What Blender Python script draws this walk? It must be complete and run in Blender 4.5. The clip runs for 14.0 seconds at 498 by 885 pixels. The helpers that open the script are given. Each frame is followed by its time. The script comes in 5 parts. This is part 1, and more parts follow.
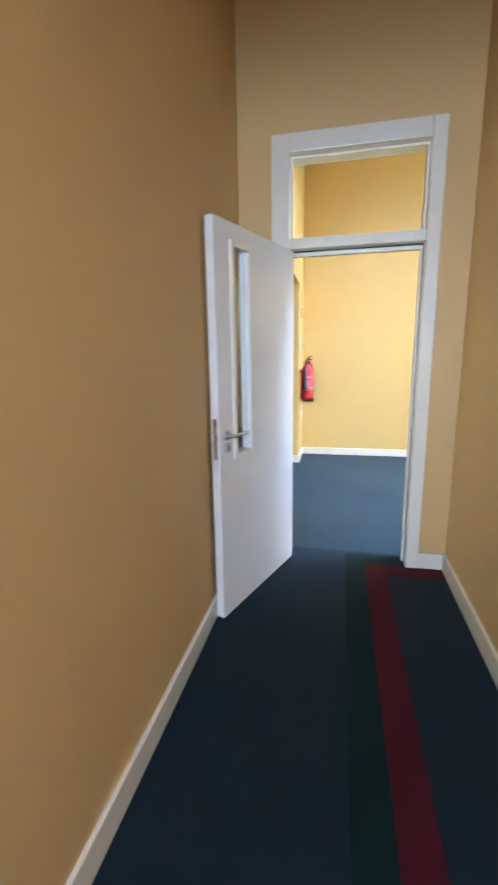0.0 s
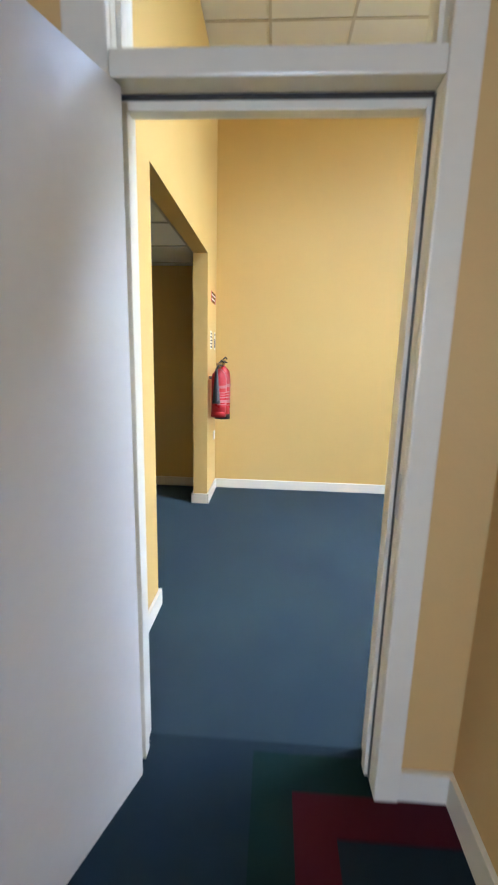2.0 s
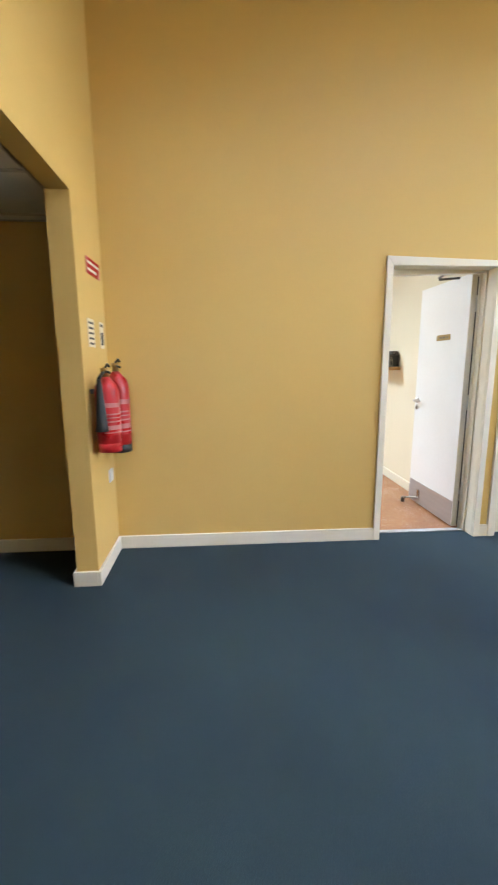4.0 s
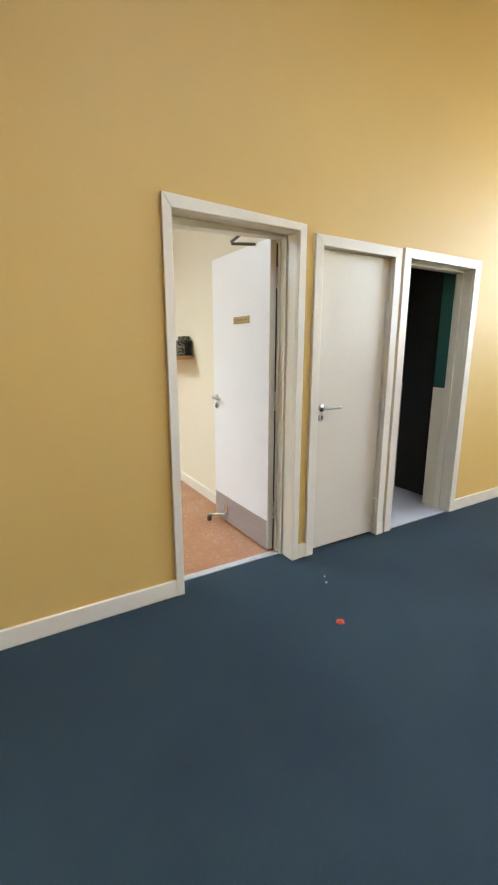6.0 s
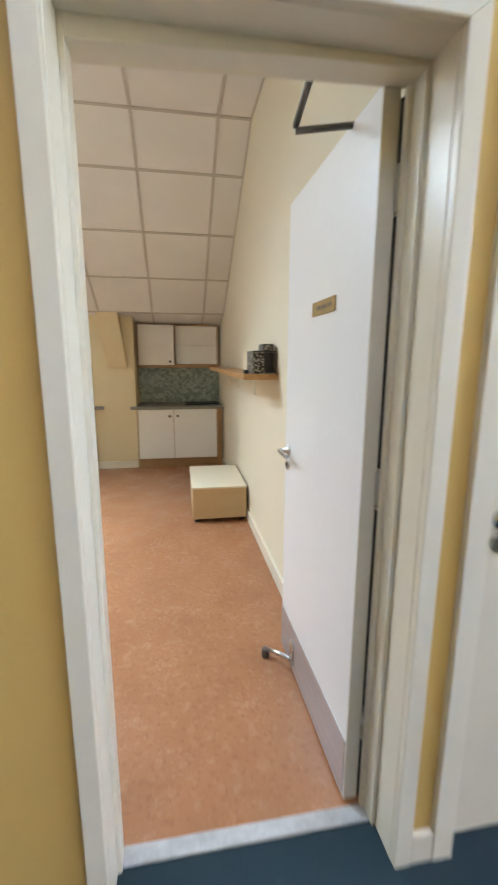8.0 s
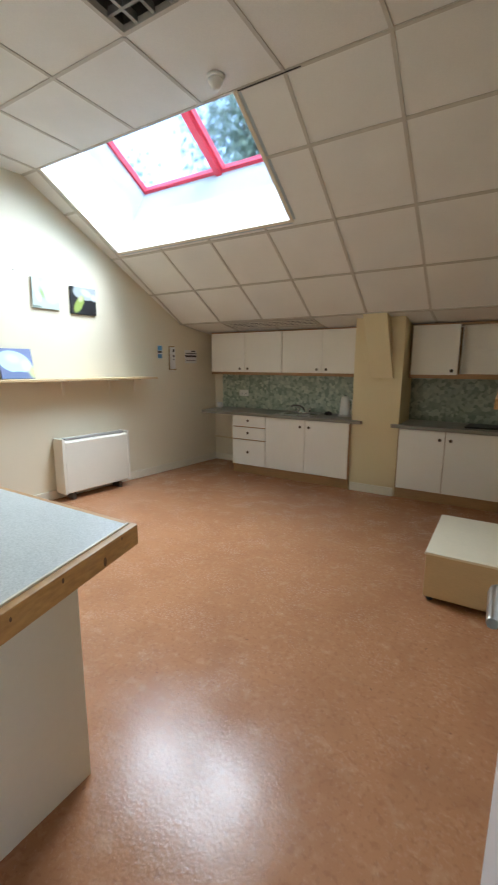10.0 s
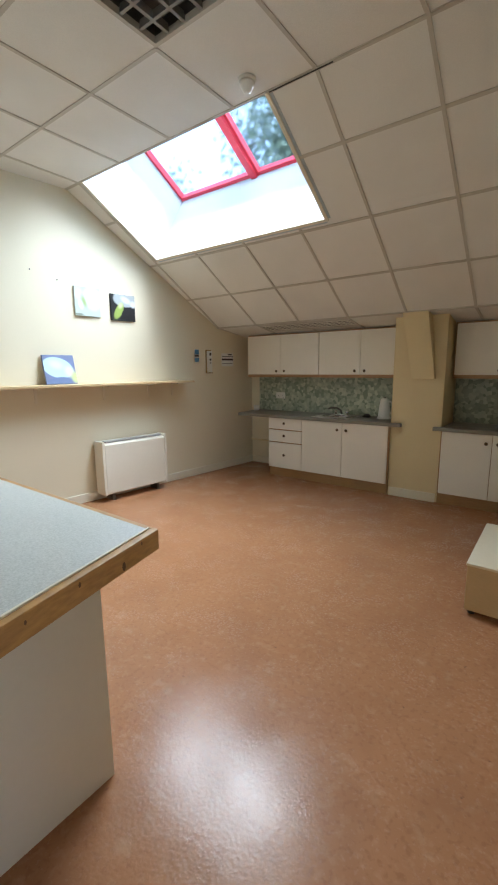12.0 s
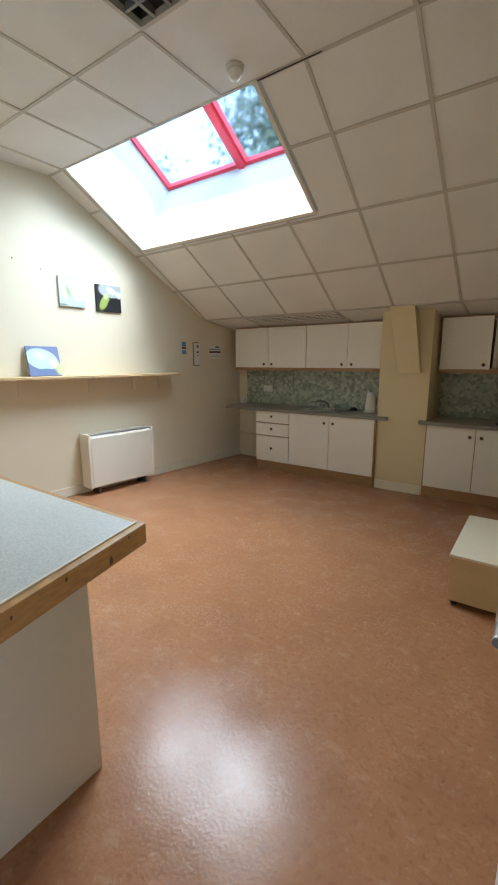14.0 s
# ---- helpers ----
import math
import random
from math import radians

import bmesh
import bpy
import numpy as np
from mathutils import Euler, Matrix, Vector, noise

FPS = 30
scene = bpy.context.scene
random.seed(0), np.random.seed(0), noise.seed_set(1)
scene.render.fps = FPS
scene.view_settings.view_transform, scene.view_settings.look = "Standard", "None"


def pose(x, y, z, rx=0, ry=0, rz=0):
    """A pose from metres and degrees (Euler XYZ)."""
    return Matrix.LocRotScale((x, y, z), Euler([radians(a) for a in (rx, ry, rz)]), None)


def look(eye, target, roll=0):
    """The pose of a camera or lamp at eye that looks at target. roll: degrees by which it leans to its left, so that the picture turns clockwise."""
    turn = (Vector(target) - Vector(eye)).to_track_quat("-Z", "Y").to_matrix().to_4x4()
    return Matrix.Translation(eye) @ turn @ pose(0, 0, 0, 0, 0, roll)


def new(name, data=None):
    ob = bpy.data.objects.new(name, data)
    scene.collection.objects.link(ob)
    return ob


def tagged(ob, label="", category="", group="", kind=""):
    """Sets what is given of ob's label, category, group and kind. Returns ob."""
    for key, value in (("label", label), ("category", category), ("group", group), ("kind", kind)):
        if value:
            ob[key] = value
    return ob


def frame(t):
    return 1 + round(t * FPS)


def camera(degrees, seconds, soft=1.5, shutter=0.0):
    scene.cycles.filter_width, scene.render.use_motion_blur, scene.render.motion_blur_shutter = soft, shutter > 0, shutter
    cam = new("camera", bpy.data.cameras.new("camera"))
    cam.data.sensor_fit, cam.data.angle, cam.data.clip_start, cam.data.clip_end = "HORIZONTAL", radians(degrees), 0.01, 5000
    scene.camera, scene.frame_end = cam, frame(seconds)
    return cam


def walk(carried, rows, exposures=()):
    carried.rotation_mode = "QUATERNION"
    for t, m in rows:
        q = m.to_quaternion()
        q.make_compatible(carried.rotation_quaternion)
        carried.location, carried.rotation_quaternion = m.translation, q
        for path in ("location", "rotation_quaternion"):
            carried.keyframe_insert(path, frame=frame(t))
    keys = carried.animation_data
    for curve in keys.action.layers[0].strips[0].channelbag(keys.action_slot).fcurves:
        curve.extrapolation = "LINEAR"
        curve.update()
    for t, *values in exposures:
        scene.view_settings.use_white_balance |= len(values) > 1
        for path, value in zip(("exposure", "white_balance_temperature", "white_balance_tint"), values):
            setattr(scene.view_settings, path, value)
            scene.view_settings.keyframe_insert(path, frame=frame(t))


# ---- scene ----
cam = camera(61.6, 14.0, 2.0, 0.5)
PATH = [
    (0, (0.578, -3.458, 1.376), (0.162, -1.544, 0.972), -0.9),
    (0.5, (0.623, -3.123, 1.37), (0.44, -1.172, 0.97), 0.0),
    (1, (0.642, -2.746, 1.361), (0.524, -0.789, 0.964), 1.0),
    (1.5, (0.658, -2.313, 1.363), (0.584, -0.353, 0.971), 0.5),
    (2, (0.672, -1.879, 1.367), (0.561, 0.079, 0.971), 1.4),
    (2.2, (0.658, -1.714, 1.37), (0.554, 0.25, 1.006), 1.0),
    (4.3, (0.845, -0.365, 1.33), (1.111, 1.582, 0.958), -1.0),
    (4.5, (0.816, -0.25, 1.389), (1.318, 1.641, 0.976), -1.3),
    (5, (0.914, -0.086, 1.371), (1.766, 1.675, 0.952), -2.0),
    (5.5, (1.043, 0.141, 1.356), (1.945, 1.867, 0.902), -1.3),
    (6, (1.258, 0.394, 1.348), (2.256, 2.072, 0.915), 0.1),
    (6.5, (1.526, 0.67, 1.339), (2.46, 2.394, 0.945), 0.1),
    (7, (1.787, 0.952, 1.362), (2.576, 2.743, 0.951), -0.0),
    (7.5, (2.019, 1.25, 1.377), (2.678, 3.099, 0.993), -0.4),
    (8, (2.23, 1.58, 1.372), (2.562, 3.514, 0.987), 0.2),
    (8.5, (2.365, 1.906, 1.372), (2.402, 3.873, 1.011), 0.1),
    (9, (2.481, 2.187, 1.385), (2.124, 4.123, 1.03), 0.3),
    (9.2, (2.525, 2.271, 1.385), (1.984, 4.163, 1.028), 0.5),
    (11.3, (2.68, 2.52, 1.411), (1.466, 4.072, 1.067), -0.6),
    (11.5, (2.675, 2.521, 1.402), (1.474, 4.084, 1.061), -0.6),
    (12, (2.675, 2.519, 1.399), (1.491, 4.092, 1.048), -0.5),
    (12.5, (2.672, 2.521, 1.397), (1.505, 4.104, 1.035), -0.4),
    (13, (2.673, 2.517, 1.4), (1.521, 4.108, 1.026), -0.2),
    (13.5, (2.671, 2.515, 1.401), (1.532, 4.114, 1.02), -0.1),
    (14, (2.674, 2.518, 1.402), (1.543, 4.121, 1.017), -0.1),
]
# seconds, stops, kelvin, tint: the film's own brightening, darkening and white balance
EXPOSURES = [(0, 5.00, 5350, 10), (1.5, 4.82, 5350, 10), (2.2, 4.38, 5700, 10), (4.3, 3.95, 6300, 10), (5, 3.80, 6400, 10), (6.5, 3.68, 6500, 10), (7.5, 3.60, 6300, 10), (8.5, 3.46, 5950, 10), (9, 3.14, 5800, 10), (9.2, 3.05, 5850, 10), (11.3, 2.68, 6200, 10), (14, 2.67, 6200, 10)]
walk(cam, [(t, look(eye, target, roll)) for t, eye, target, roll in PATH], EXPOSURES)

# ---- world and light ----
world = bpy.data.worlds.new("sky")
scene.world = world
world.use_nodes = True
wn = world.node_tree
sky = wn.nodes.new("ShaderNodeTexSky")
sky.sky_type, sky.sun_disc = "NISHITA", False
sky.sun_elevation, sky.sun_rotation = radians(60), radians(105)
wn.links.new(sky.outputs[0], wn.nodes["Background"].inputs[0])
wn.nodes["Background"].inputs[1].default_value = 0.15

sun = new("sun", bpy.data.lights.new("sun", "SUN"))
sun.data.energy, sun.data.angle, sun.data.color = 0.35, radians(75), (0.90, 0.96, 1.0)
sun.matrix_world = look((9.5, -2.0, 17.5), (0, 0, 0))


def window_lamp(name, eye, target, w, h, watts, colour, spread=180):
    """Daylight that enters by a window's opening."""
    lamp = bpy.data.lights.new(name, "AREA")
    lamp.shape, lamp.size, lamp.size_y, lamp.energy, lamp.color = "RECTANGLE", w, h, watts, colour
    ob = new(name, lamp)
    ob.matrix_world = look(eye, target)
    lamp.spread = radians(spread)
    return ob


# roof window of the kitchen, added unseen roof light of the hall, window at the corridor's end
window_lamp("daylight_kitchen", (0.0, 5.57, 3.40), (0.0, 5.57 - 0.518, 3.40 - 0.856), 1.90, 0.90, 17.5, (0.80, 0.93, 1.0), 132)
window_lamp("added_daylight_hall", (2.8, 0.35, 3.95), (2.8, 0.35, 0), 2.3, 1.2, 1.2, (0.91, 0.96, 1.0))
window_lamp("daylight_hall_end", (6.62, 0.85, 2.35), (0.0, 0.95, 1.7), 2.2, 1.5, 3.8, (0.91, 0.96, 1.0))
window_lamp("daylight_corridor", (0.62, -6.3, 1.9), (0.62, 0, 1.5), 0.9, 0.8, 4.0, (0.68, 0.81, 1.0))

# ---- materials ----


def material(name, colour, rough=0.6, grain=0.06, scale=60.0, stain=0.08, big=1.3, bump=0.08, metal=0.0, dirt=None, stretch=(1, 1, 1), coat=0.0, piece=0.0, gloss=0.5):
    """A painted or plain surface: colour varied at two scales, uneven roughness and fine relief."""
    m = bpy.data.materials.new(name)
    m.use_nodes = True
    t = m.node_tree
    n, l = t.nodes, t.links
    b = n["Principled BSDF"]
    b.inputs["Metallic"].default_value, b.inputs["Coat Weight"].default_value = metal, coat
    b.inputs["Specular IOR Level"].default_value = gloss
    co = n.new("ShaderNodeTexCoord")
    mp = n.new("ShaderNodeMapping")
    mp.inputs["Scale"].default_value = stretch
    l.new(co.outputs["Object"], mp.inputs[0])
    fine, broad = n.new("ShaderNodeTexNoise"), n.new("ShaderNodeTexNoise")
    for node, s, d in ((fine, scale, 4), (broad, big, 5)):
        l.new(mp.outputs[0], node.inputs["Vector"])
        node.inputs["Scale"].default_value, node.inputs["Detail"].default_value = s, d
    dark = dirt or tuple(c * 0.6 for c in colour)
    mixes = []
    last = None
    for node, amount, lo, hi in ((broad, stain, 0.40, 0.75), (fine, grain, 0.35, 0.70)):
        ramp = n.new("ShaderNodeMapRange")
        ramp.inputs["From Min"].default_value, ramp.inputs["From Max"].default_value = lo, hi
        ramp.inputs["To Max"].default_value = min(1.0, amount * 3)
        l.new(node.outputs["Fac"], ramp.inputs["Value"])
        mix = n.new("ShaderNodeMix")
        mix.data_type = "RGBA"
        l.new(ramp.outputs[0], mix.inputs["Factor"])
        if last is None:
            mix.inputs["A"].default_value = (*colour, 1)
        else:
            l.new(last, mix.inputs["A"])
        mix.inputs["B"].default_value = (*dark, 1)
        last = mix.outputs["Result"]
    if piece:
        info, hsv, rng = n.new("ShaderNodeObjectInfo"), n.new("ShaderNodeHueSaturation"), n.new("ShaderNodeMapRange")
        rng.inputs["To Min"].default_value, rng.inputs["To Max"].default_value = 1 - piece, 1 + piece
        l.new(info.outputs["Random"], rng.inputs["Value"])
        l.new(rng.outputs[0], hsv.inputs["Value"])
        l.new(last, hsv.inputs["Color"])
        last = hsv.outputs[0]
    l.new(last, b.inputs["Base Color"])
    rr = n.new("ShaderNodeMapRange")
    rr.inputs["To Min"].default_value, rr.inputs["To Max"].default_value = max(0.02, rough * 0.8), min(1, rough * 1.2)
    l.new(broad.outputs["Fac"], rr.inputs["Value"])
    l.new(rr.outputs[0], b.inputs["Roughness"])
    bp = n.new("ShaderNodeBump")
    bp.inputs["Strength"].default_value, bp.inputs["Distance"].default_value = bump, 0.004
    l.new(fine.outputs["Fac"], bp.inputs["Height"])
    l.new(bp.outputs[0], b.inputs["Normal"])
    return m


YELLOW = material("yellow_wall_paint", (0.66, 0.44, 0.135), 0.6, 0.02, 160, 0.03, 0.9, 0.10)
PEACH = material("peach_wall_paint", (0.64, 0.42, 0.16), 0.6, 0.02, 160, 0.03, 0.9, 0.10)
BREAST = material("yellowed_cream_paint", (0.72, 0.60, 0.36), 0.6, 0.02, 160, 0.04, 0.8, 0.10)
CREAM = material("cream_wall_paint", (0.77, 0.70, 0.54), 0.6, 0.02, 160, 0.03, 0.8, 0.10)
GLOSS = material("white_gloss_woodwork", (0.79, 0.73, 0.60), 0.30, 0.02, 30, 0.04, 2.5, 0.10)
LEAFWHITE = material("cool_white_door_paint", (0.86, 0.86, 0.87), 0.32, 0.015, 40, 0.03, 1.8, 0.06)
LEAFOLD = material("old_white_door_paint", (0.75, 0.71, 0.65), 0.34, 0.015, 40, 0.03, 1.8, 0.06)
LEAFPAINT = material("white_door_paint", (0.73, 0.66, 0.53), 0.34, 0.015, 40, 0.03, 1.8, 0.06)
# white paint made greyer, to offset the strong lamp inside the shaft
SHAFT = material("dimmed_white_paint", (0.46, 0.52, 0.56), 0.6, 0.01, 80, 0.02, 2.0, 0.05)
CARPET = material("blue_carpet", (0.028, 0.054, 0.067), 0.95, 0.30, 300, 0.22, 1.1, 0.9, dirt=(0.018, 0.029, 0.041), gloss=0.15)
# the hall's carpet again, with the corridor's dimness put into the colour
SHADECARPET = material("shaded_corridor_carpet", (0.0115, 0.025, 0.036), 0.95, 0.22, 420, 0.12, 1.4, 0.9, dirt=(0.008, 0.014, 0.022), gloss=0.1)
GREENCARPET = material("green_carpet", (0.005, 0.023, 0.022), 0.95, 0.22, 420, 0.10, 2.0, 0.9, gloss=0.15)
REDCARPET = material("red_carpet", (0.068, 0.006, 0.014), 0.95, 0.22, 420, 0.10, 2.0, 0.9, gloss=0.15)
for m in (CARPET, SHADECARPET):
    b = m.node_tree.nodes["Principled BSDF"]
    b.inputs["Sheen Weight"].default_value, b.inputs["Sheen Roughness"].default_value = 0.05, 0.4
EDGEPAINT = material("beige_door_edge", (0.68, 0.63, 0.52), 0.4, 0.03, 40, 0.06, 2.5, 0.06)
TILE = material("ceiling_tile", (0.84, 0.82, 0.78), 0.9, 0.06, 220, 0.06, 2.2, 0.35)
TBAR = material("ceiling_grid", (0.57, 0.53, 0.47), 0.5, 0.03, 60, 0.05, 3.0, 0.05)
OAK = material("oak_laminate", (0.40, 0.23, 0.10), 0.42, 0.14, 9, 0.08, 1.5, 0.08, dirt=(0.22, 0.11, 0.04), stretch=(1, 6, 14))
EDGEPINE = material("worn_pine_edge", (0.52, 0.28, 0.085), 0.45, 0.16, 6, 0.10, 3.0, 0.15, dirt=(0.26, 0.115, 0.035), stretch=(1.5, 4, 16))
PINE = material("varnished_pine", (0.52, 0.30, 0.11), 0.38, 0.16, 7, 0.10, 2.2, 0.10, dirt=(0.24, 0.11, 0.035), stretch=(9, 1.2, 16))
CUPBOARD = material("cream_cupboard_door", (0.86, 0.82, 0.74), 0.40, 0.015, 60, 0.03, 2.0, 0.04)
WORKTOP = material("grey_speckled_worktop", (0.24, 0.225, 0.19), 0.35, 0.14, 190, 0.05, 2.0, 0.05)
ISLANDTOP = material("pale_grey_speckled_top", (0.60, 0.62, 0.61), 0.36, 0.22, 190, 0.04, 1.5, 0.05, dirt=(0.36, 0.385, 0.375))
STEEL = material("brushed_steel", (0.62, 0.61, 0.59), 0.28, 0.04, 120, 0.05, 6, 0.04, metal=1.0)
CHROME = material("chrome", (0.80, 0.80, 0.80), 0.12, 0.01, 120, 0.02, 6, 0.01, metal=1.0)
THRESH = material("worn_threshold", (0.52, 0.52, 0.51), 0.5, 0.10, 70, 0.20, 12, 0.1, dirt=(0.25, 0.24, 0.23))
LABELPINK = material("faded_label_print", (0.45, 0.17, 0.16), 0.5, 0.05, 60, 0.1, 30, 0.03)
KICK = material("brushed_aluminium_plate", (0.56, 0.55, 0.57), 0.45, 0.06, 60, 0.06, 3, 0.05, metal=0.75, stretch=(1, 1, 12))
KNOBMETAL = material("dark_aged_knob", (0.12, 0.085, 0.05), 0.4, 0.05, 90, 0.1, 14, 0.05, metal=0.6)
BRASS = material("worn_brass", (0.42, 0.29, 0.12), 0.42, 0.08, 90, 0.12, 14, 0.05, metal=0.8)
BLACK = material("black_plastic", (0.02, 0.02, 0.02), 0.45, 0.05, 90, 0.05, 6, 0.05)
DARKMETAL = material("dark_grey_metal", (0.16, 0.15, 0.14), 0.4, 0.05, 90, 0.05, 6, 0.05, metal=0.7)
WHITEPLASTIC = material("white_plastic", (0.78, 0.77, 0.73), 0.35, 0.015, 60, 0.03, 3, 0.03)
HEATERPAINT = material("cream_heater_enamel", (0.80, 0.76, 0.66), 0.35, 0.015, 60, 0.03, 3, 0.03)
PALELOUVRE = material("pale_louvre_enamel", (0.74, 0.71, 0.64), 0.4, 0.03, 60, 0.05, 4, 0.04)
LOUVRE = material("dull_grey_louvre", (0.34, 0.34, 0.33), 0.4, 0.05, 60, 0.05, 4, 0.04, metal=0.5)
RED = material("red_enamel", (0.44, 0.016, 0.02), 0.28, 0.02, 60, 0.06, 5, 0.03)
REDFRAME = material("red_window_frame", (0.72, 0.05, 0.08), 0.4, 0.03, 60, 0.05, 4, 0.04)
BEIGE = material("beige_board", (0.62, 0.45, 0.25), 0.55, 0.06, 30, 0.05, 2, 0.06, stretch=(1, 1, 5))
PALEBOARD = material("pale_cream_board", (0.78, 0.69, 0.52), 0.5, 0.03, 40, 0.04, 2, 0.05)
GREENPAINT = material("green_bathroom_paint", (0.016, 0.10, 0.08), 0.6, 0.02, 120, 0.05, 1.2, 0.08)
VINYL = material("pale_grey_vinyl", (0.55, 0.56, 0.57), 0.35, 0.06, 140, 0.05, 1.5, 0.05)
PAPER = material("white_paper", (0.80, 0.80, 0.77), 0.7, 0.01, 60, 0.02, 4, 0.03)
INK = material("dark_ink", (0.07, 0.06, 0.06), 0.7, 0.01, 60, 0.02, 4, 0.03)
BLUEINK = material("blue_print", (0.10, 0.28, 0.50), 0.6, 0.02, 60, 0.04, 4, 0.03)
ORANGE = material("orange_scrap", (0.55, 0.06, 0.02), 0.6, 0.03, 60, 0.05, 9, 0.1)
GRIT = material("white_grit", (0.75, 0.75, 0.72), 0.8, 0.03, 60, 0.05, 9, 0.1)
LEAF = material("tree_leaf", (0.15, 0.22, 0.16), 0.6, 0.10, 30, 0.2, 0.8, 0.1, piece=0.0)
BARK = material("bark", (0.12, 0.09, 0.06), 0.9, 0.2, 25, 0.2, 2, 0.6, stretch=(3, 3, 0.6))
SLATE = material("roof_slate", (0.12, 0.12, 0.13), 0.7, 0.1, 30, 0.1, 2, 0.3)
GRASS = material("rough_grass", (0.05, 0.08, 0.03), 0.9, 0.2, 20, 0.2, 0.4, 0.5)


def lino():
    """Terracotta marbled sheet flooring: flecks of several sizes, dark specks, patchy worn gloss and a fine emboss."""
    m = material("terracotta_marbled_lino", (0.40, 0.188, 0.092), 0.2, 0.0, 60, 0.12, 0.9, 0.0, dirt=(0.26, 0.112, 0.052), gloss=0.22)
    t = m.node_tree
    n, l = t.nodes, t.links
    b = n["Principled BSDF"]
    co = n["Texture Coordinate"]
    base = b.inputs["Base Color"].links[0].from_socket

    def cloud(scale, detail, warp=0.0):
        tex = n.new("ShaderNodeTexNoise")
        tex.inputs["Scale"].default_value, tex.inputs["Detail"].default_value, tex.inputs["Distortion"].default_value = scale, detail, warp
        l.new(co.outputs["Object"], tex.inputs["Vector"])
        return tex.outputs["Fac"]

    def span(fac, lo, hi, a, c):
        r = n.new("ShaderNodeMapRange")
        for key, v in (("From Min", lo), ("From Max", hi), ("To Min", a), ("To Max", c)):
            r.inputs[key].default_value = v
        l.new(fac, r.inputs["Value"])
        return r.outputs[0]

    for s, lo, hi, colour, amount, warp in ((26, 0.55, 0.66, (0.50, 0.28, 0.15), 0.30, 0.2), (44, 0.54, 0.65, (0.23, 0.10, 0.05), 0.34, 0.3), (14, 0.58, 0.70, (0.54, 0.34, 0.20), 0.30, 0.2),
                                            (3.5, 0.45, 0.70, (0.27, 0.122, 0.062), 0.36, 0.5), (31, 0.70, 0.73, (0.085, 0.045, 0.030), 0.45, 0.0)):
        mix = n.new("ShaderNodeMix")
        mix.data_type = "RGBA"
        l.new(span(cloud(s, 4, warp), lo, hi, 0.0, amount), mix.inputs["Factor"])
        l.new(base, mix.inputs["A"])
        mix.inputs["B"].default_value = (*colour, 1)
        base = mix.outputs["Result"]
    l.new(base, b.inputs["Base Color"])
    rough = n.new("ShaderNodeMath")
    rough.operation = "ADD"
    l.new(span(cloud(4.5, 8), 0.36, 0.66, 0.14, 0.26), rough.inputs[0])
    l.new(span(cloud(75, 2), 0.52, 0.70, 0.0, 0.12), rough.inputs[1])
    l.new(rough.outputs[0], b.inputs["Roughness"])
    fine, coarse = n.new("ShaderNodeBump"), n.new("ShaderNodeBump")
    fine.inputs["Strength"].default_value, fine.inputs["Distance"].default_value = 0.26, 0.002
    coarse.inputs["Strength"].default_value, coarse.inputs["Distance"].default_value = 0.06, 0.005
    l.new(cloud(85, 3), fine.inputs["Height"])
    l.new(cloud(30, 2), coarse.inputs["Height"])
    l.new(coarse.outputs[0], fine.inputs["Normal"])
    l.new(fine.outputs[0], b.inputs["Normal"])
    return m


def glass(name="clear_glass", rough=0.0, ior=1.1):
    m = bpy.data.materials.new(name)
    m.use_nodes = True
    b = m.node_tree.nodes["Principled BSDF"]
    b.inputs["Base Color"].default_value = (0.96, 0.98, 0.98, 1)
    b.inputs["Transmission Weight"].default_value, b.inputs["Roughness"].default_value, b.inputs["IOR"].default_value = 1.0, rough, ior
    return m


def splash(name="green_leaf_tile"):
    """Pale green wall tile with a darker leaf mottle."""
    m = material(name, (0.16, 0.22, 0.15), 0.3, 0.0, 40, 0.0, 3, 0.03, piece=0.18)
    t = m.node_tree
    n, l = t.nodes, t.links
    b = n["Principled BSDF"]
    hsv = n["Hue/Saturation/Value"]
    tex, ramp = n.new("ShaderNodeTexVoronoi"), n.new("ShaderNodeValToRGB")
    tex.inputs["Scale"].default_value = 27
    geo = n.new("ShaderNodeNewGeometry")
    l.new(geo.outputs["Position"], tex.inputs["Vector"])
    l.new(tex.outputs["Color"], ramp.inputs["Fac"])
    e = ramp.color_ramp.elements
    e[0].position, e[0].color, e[1].position, e[1].color = 0.25, (0.19, 0.24, 0.18, 1), 0.85, (0.46, 0.49, 0.39, 1)
    l.new(ramp.outputs["Color"], hsv.inputs["Color"])
    return m


LINO, GLASS, DOORGLASS, ROOFGLASS, SPLASH = lino(), glass(), glass("door_glass", 0.0, 1.5), glass("weathered_roof_glass", 0.12), splash()

# ---- building blocks ----


def box(bm, x0, x1, y0, y1, z0, z1, bevel=0.0, slot=0):
    v = [bm.verts.new((x, y, z)) for x in (x0, x1) for y in (y0, y1) for z in (z0, z1)]
    f = [bm.faces.new([v[i] for i in q]) for q in ((0, 1, 3, 2), (4, 6, 7, 5), (0, 4, 5, 1), (2, 3, 7, 6), (0, 2, 6, 4), (1, 5, 7, 3))]
    for a in f:
        a.material_index = slot
    if bevel:
        edges = list({e for a in f for e in a.edges})
        bmesh.ops.bevel(bm, geom=edges, offset=bevel, segments=2, profile=0.6, affect="EDGES")
    return v


def boxes(*rows, bevel=0.0):
    bm = bmesh.new()
    for r in rows:
        box(bm, *r, bevel=bevel)
    return bm


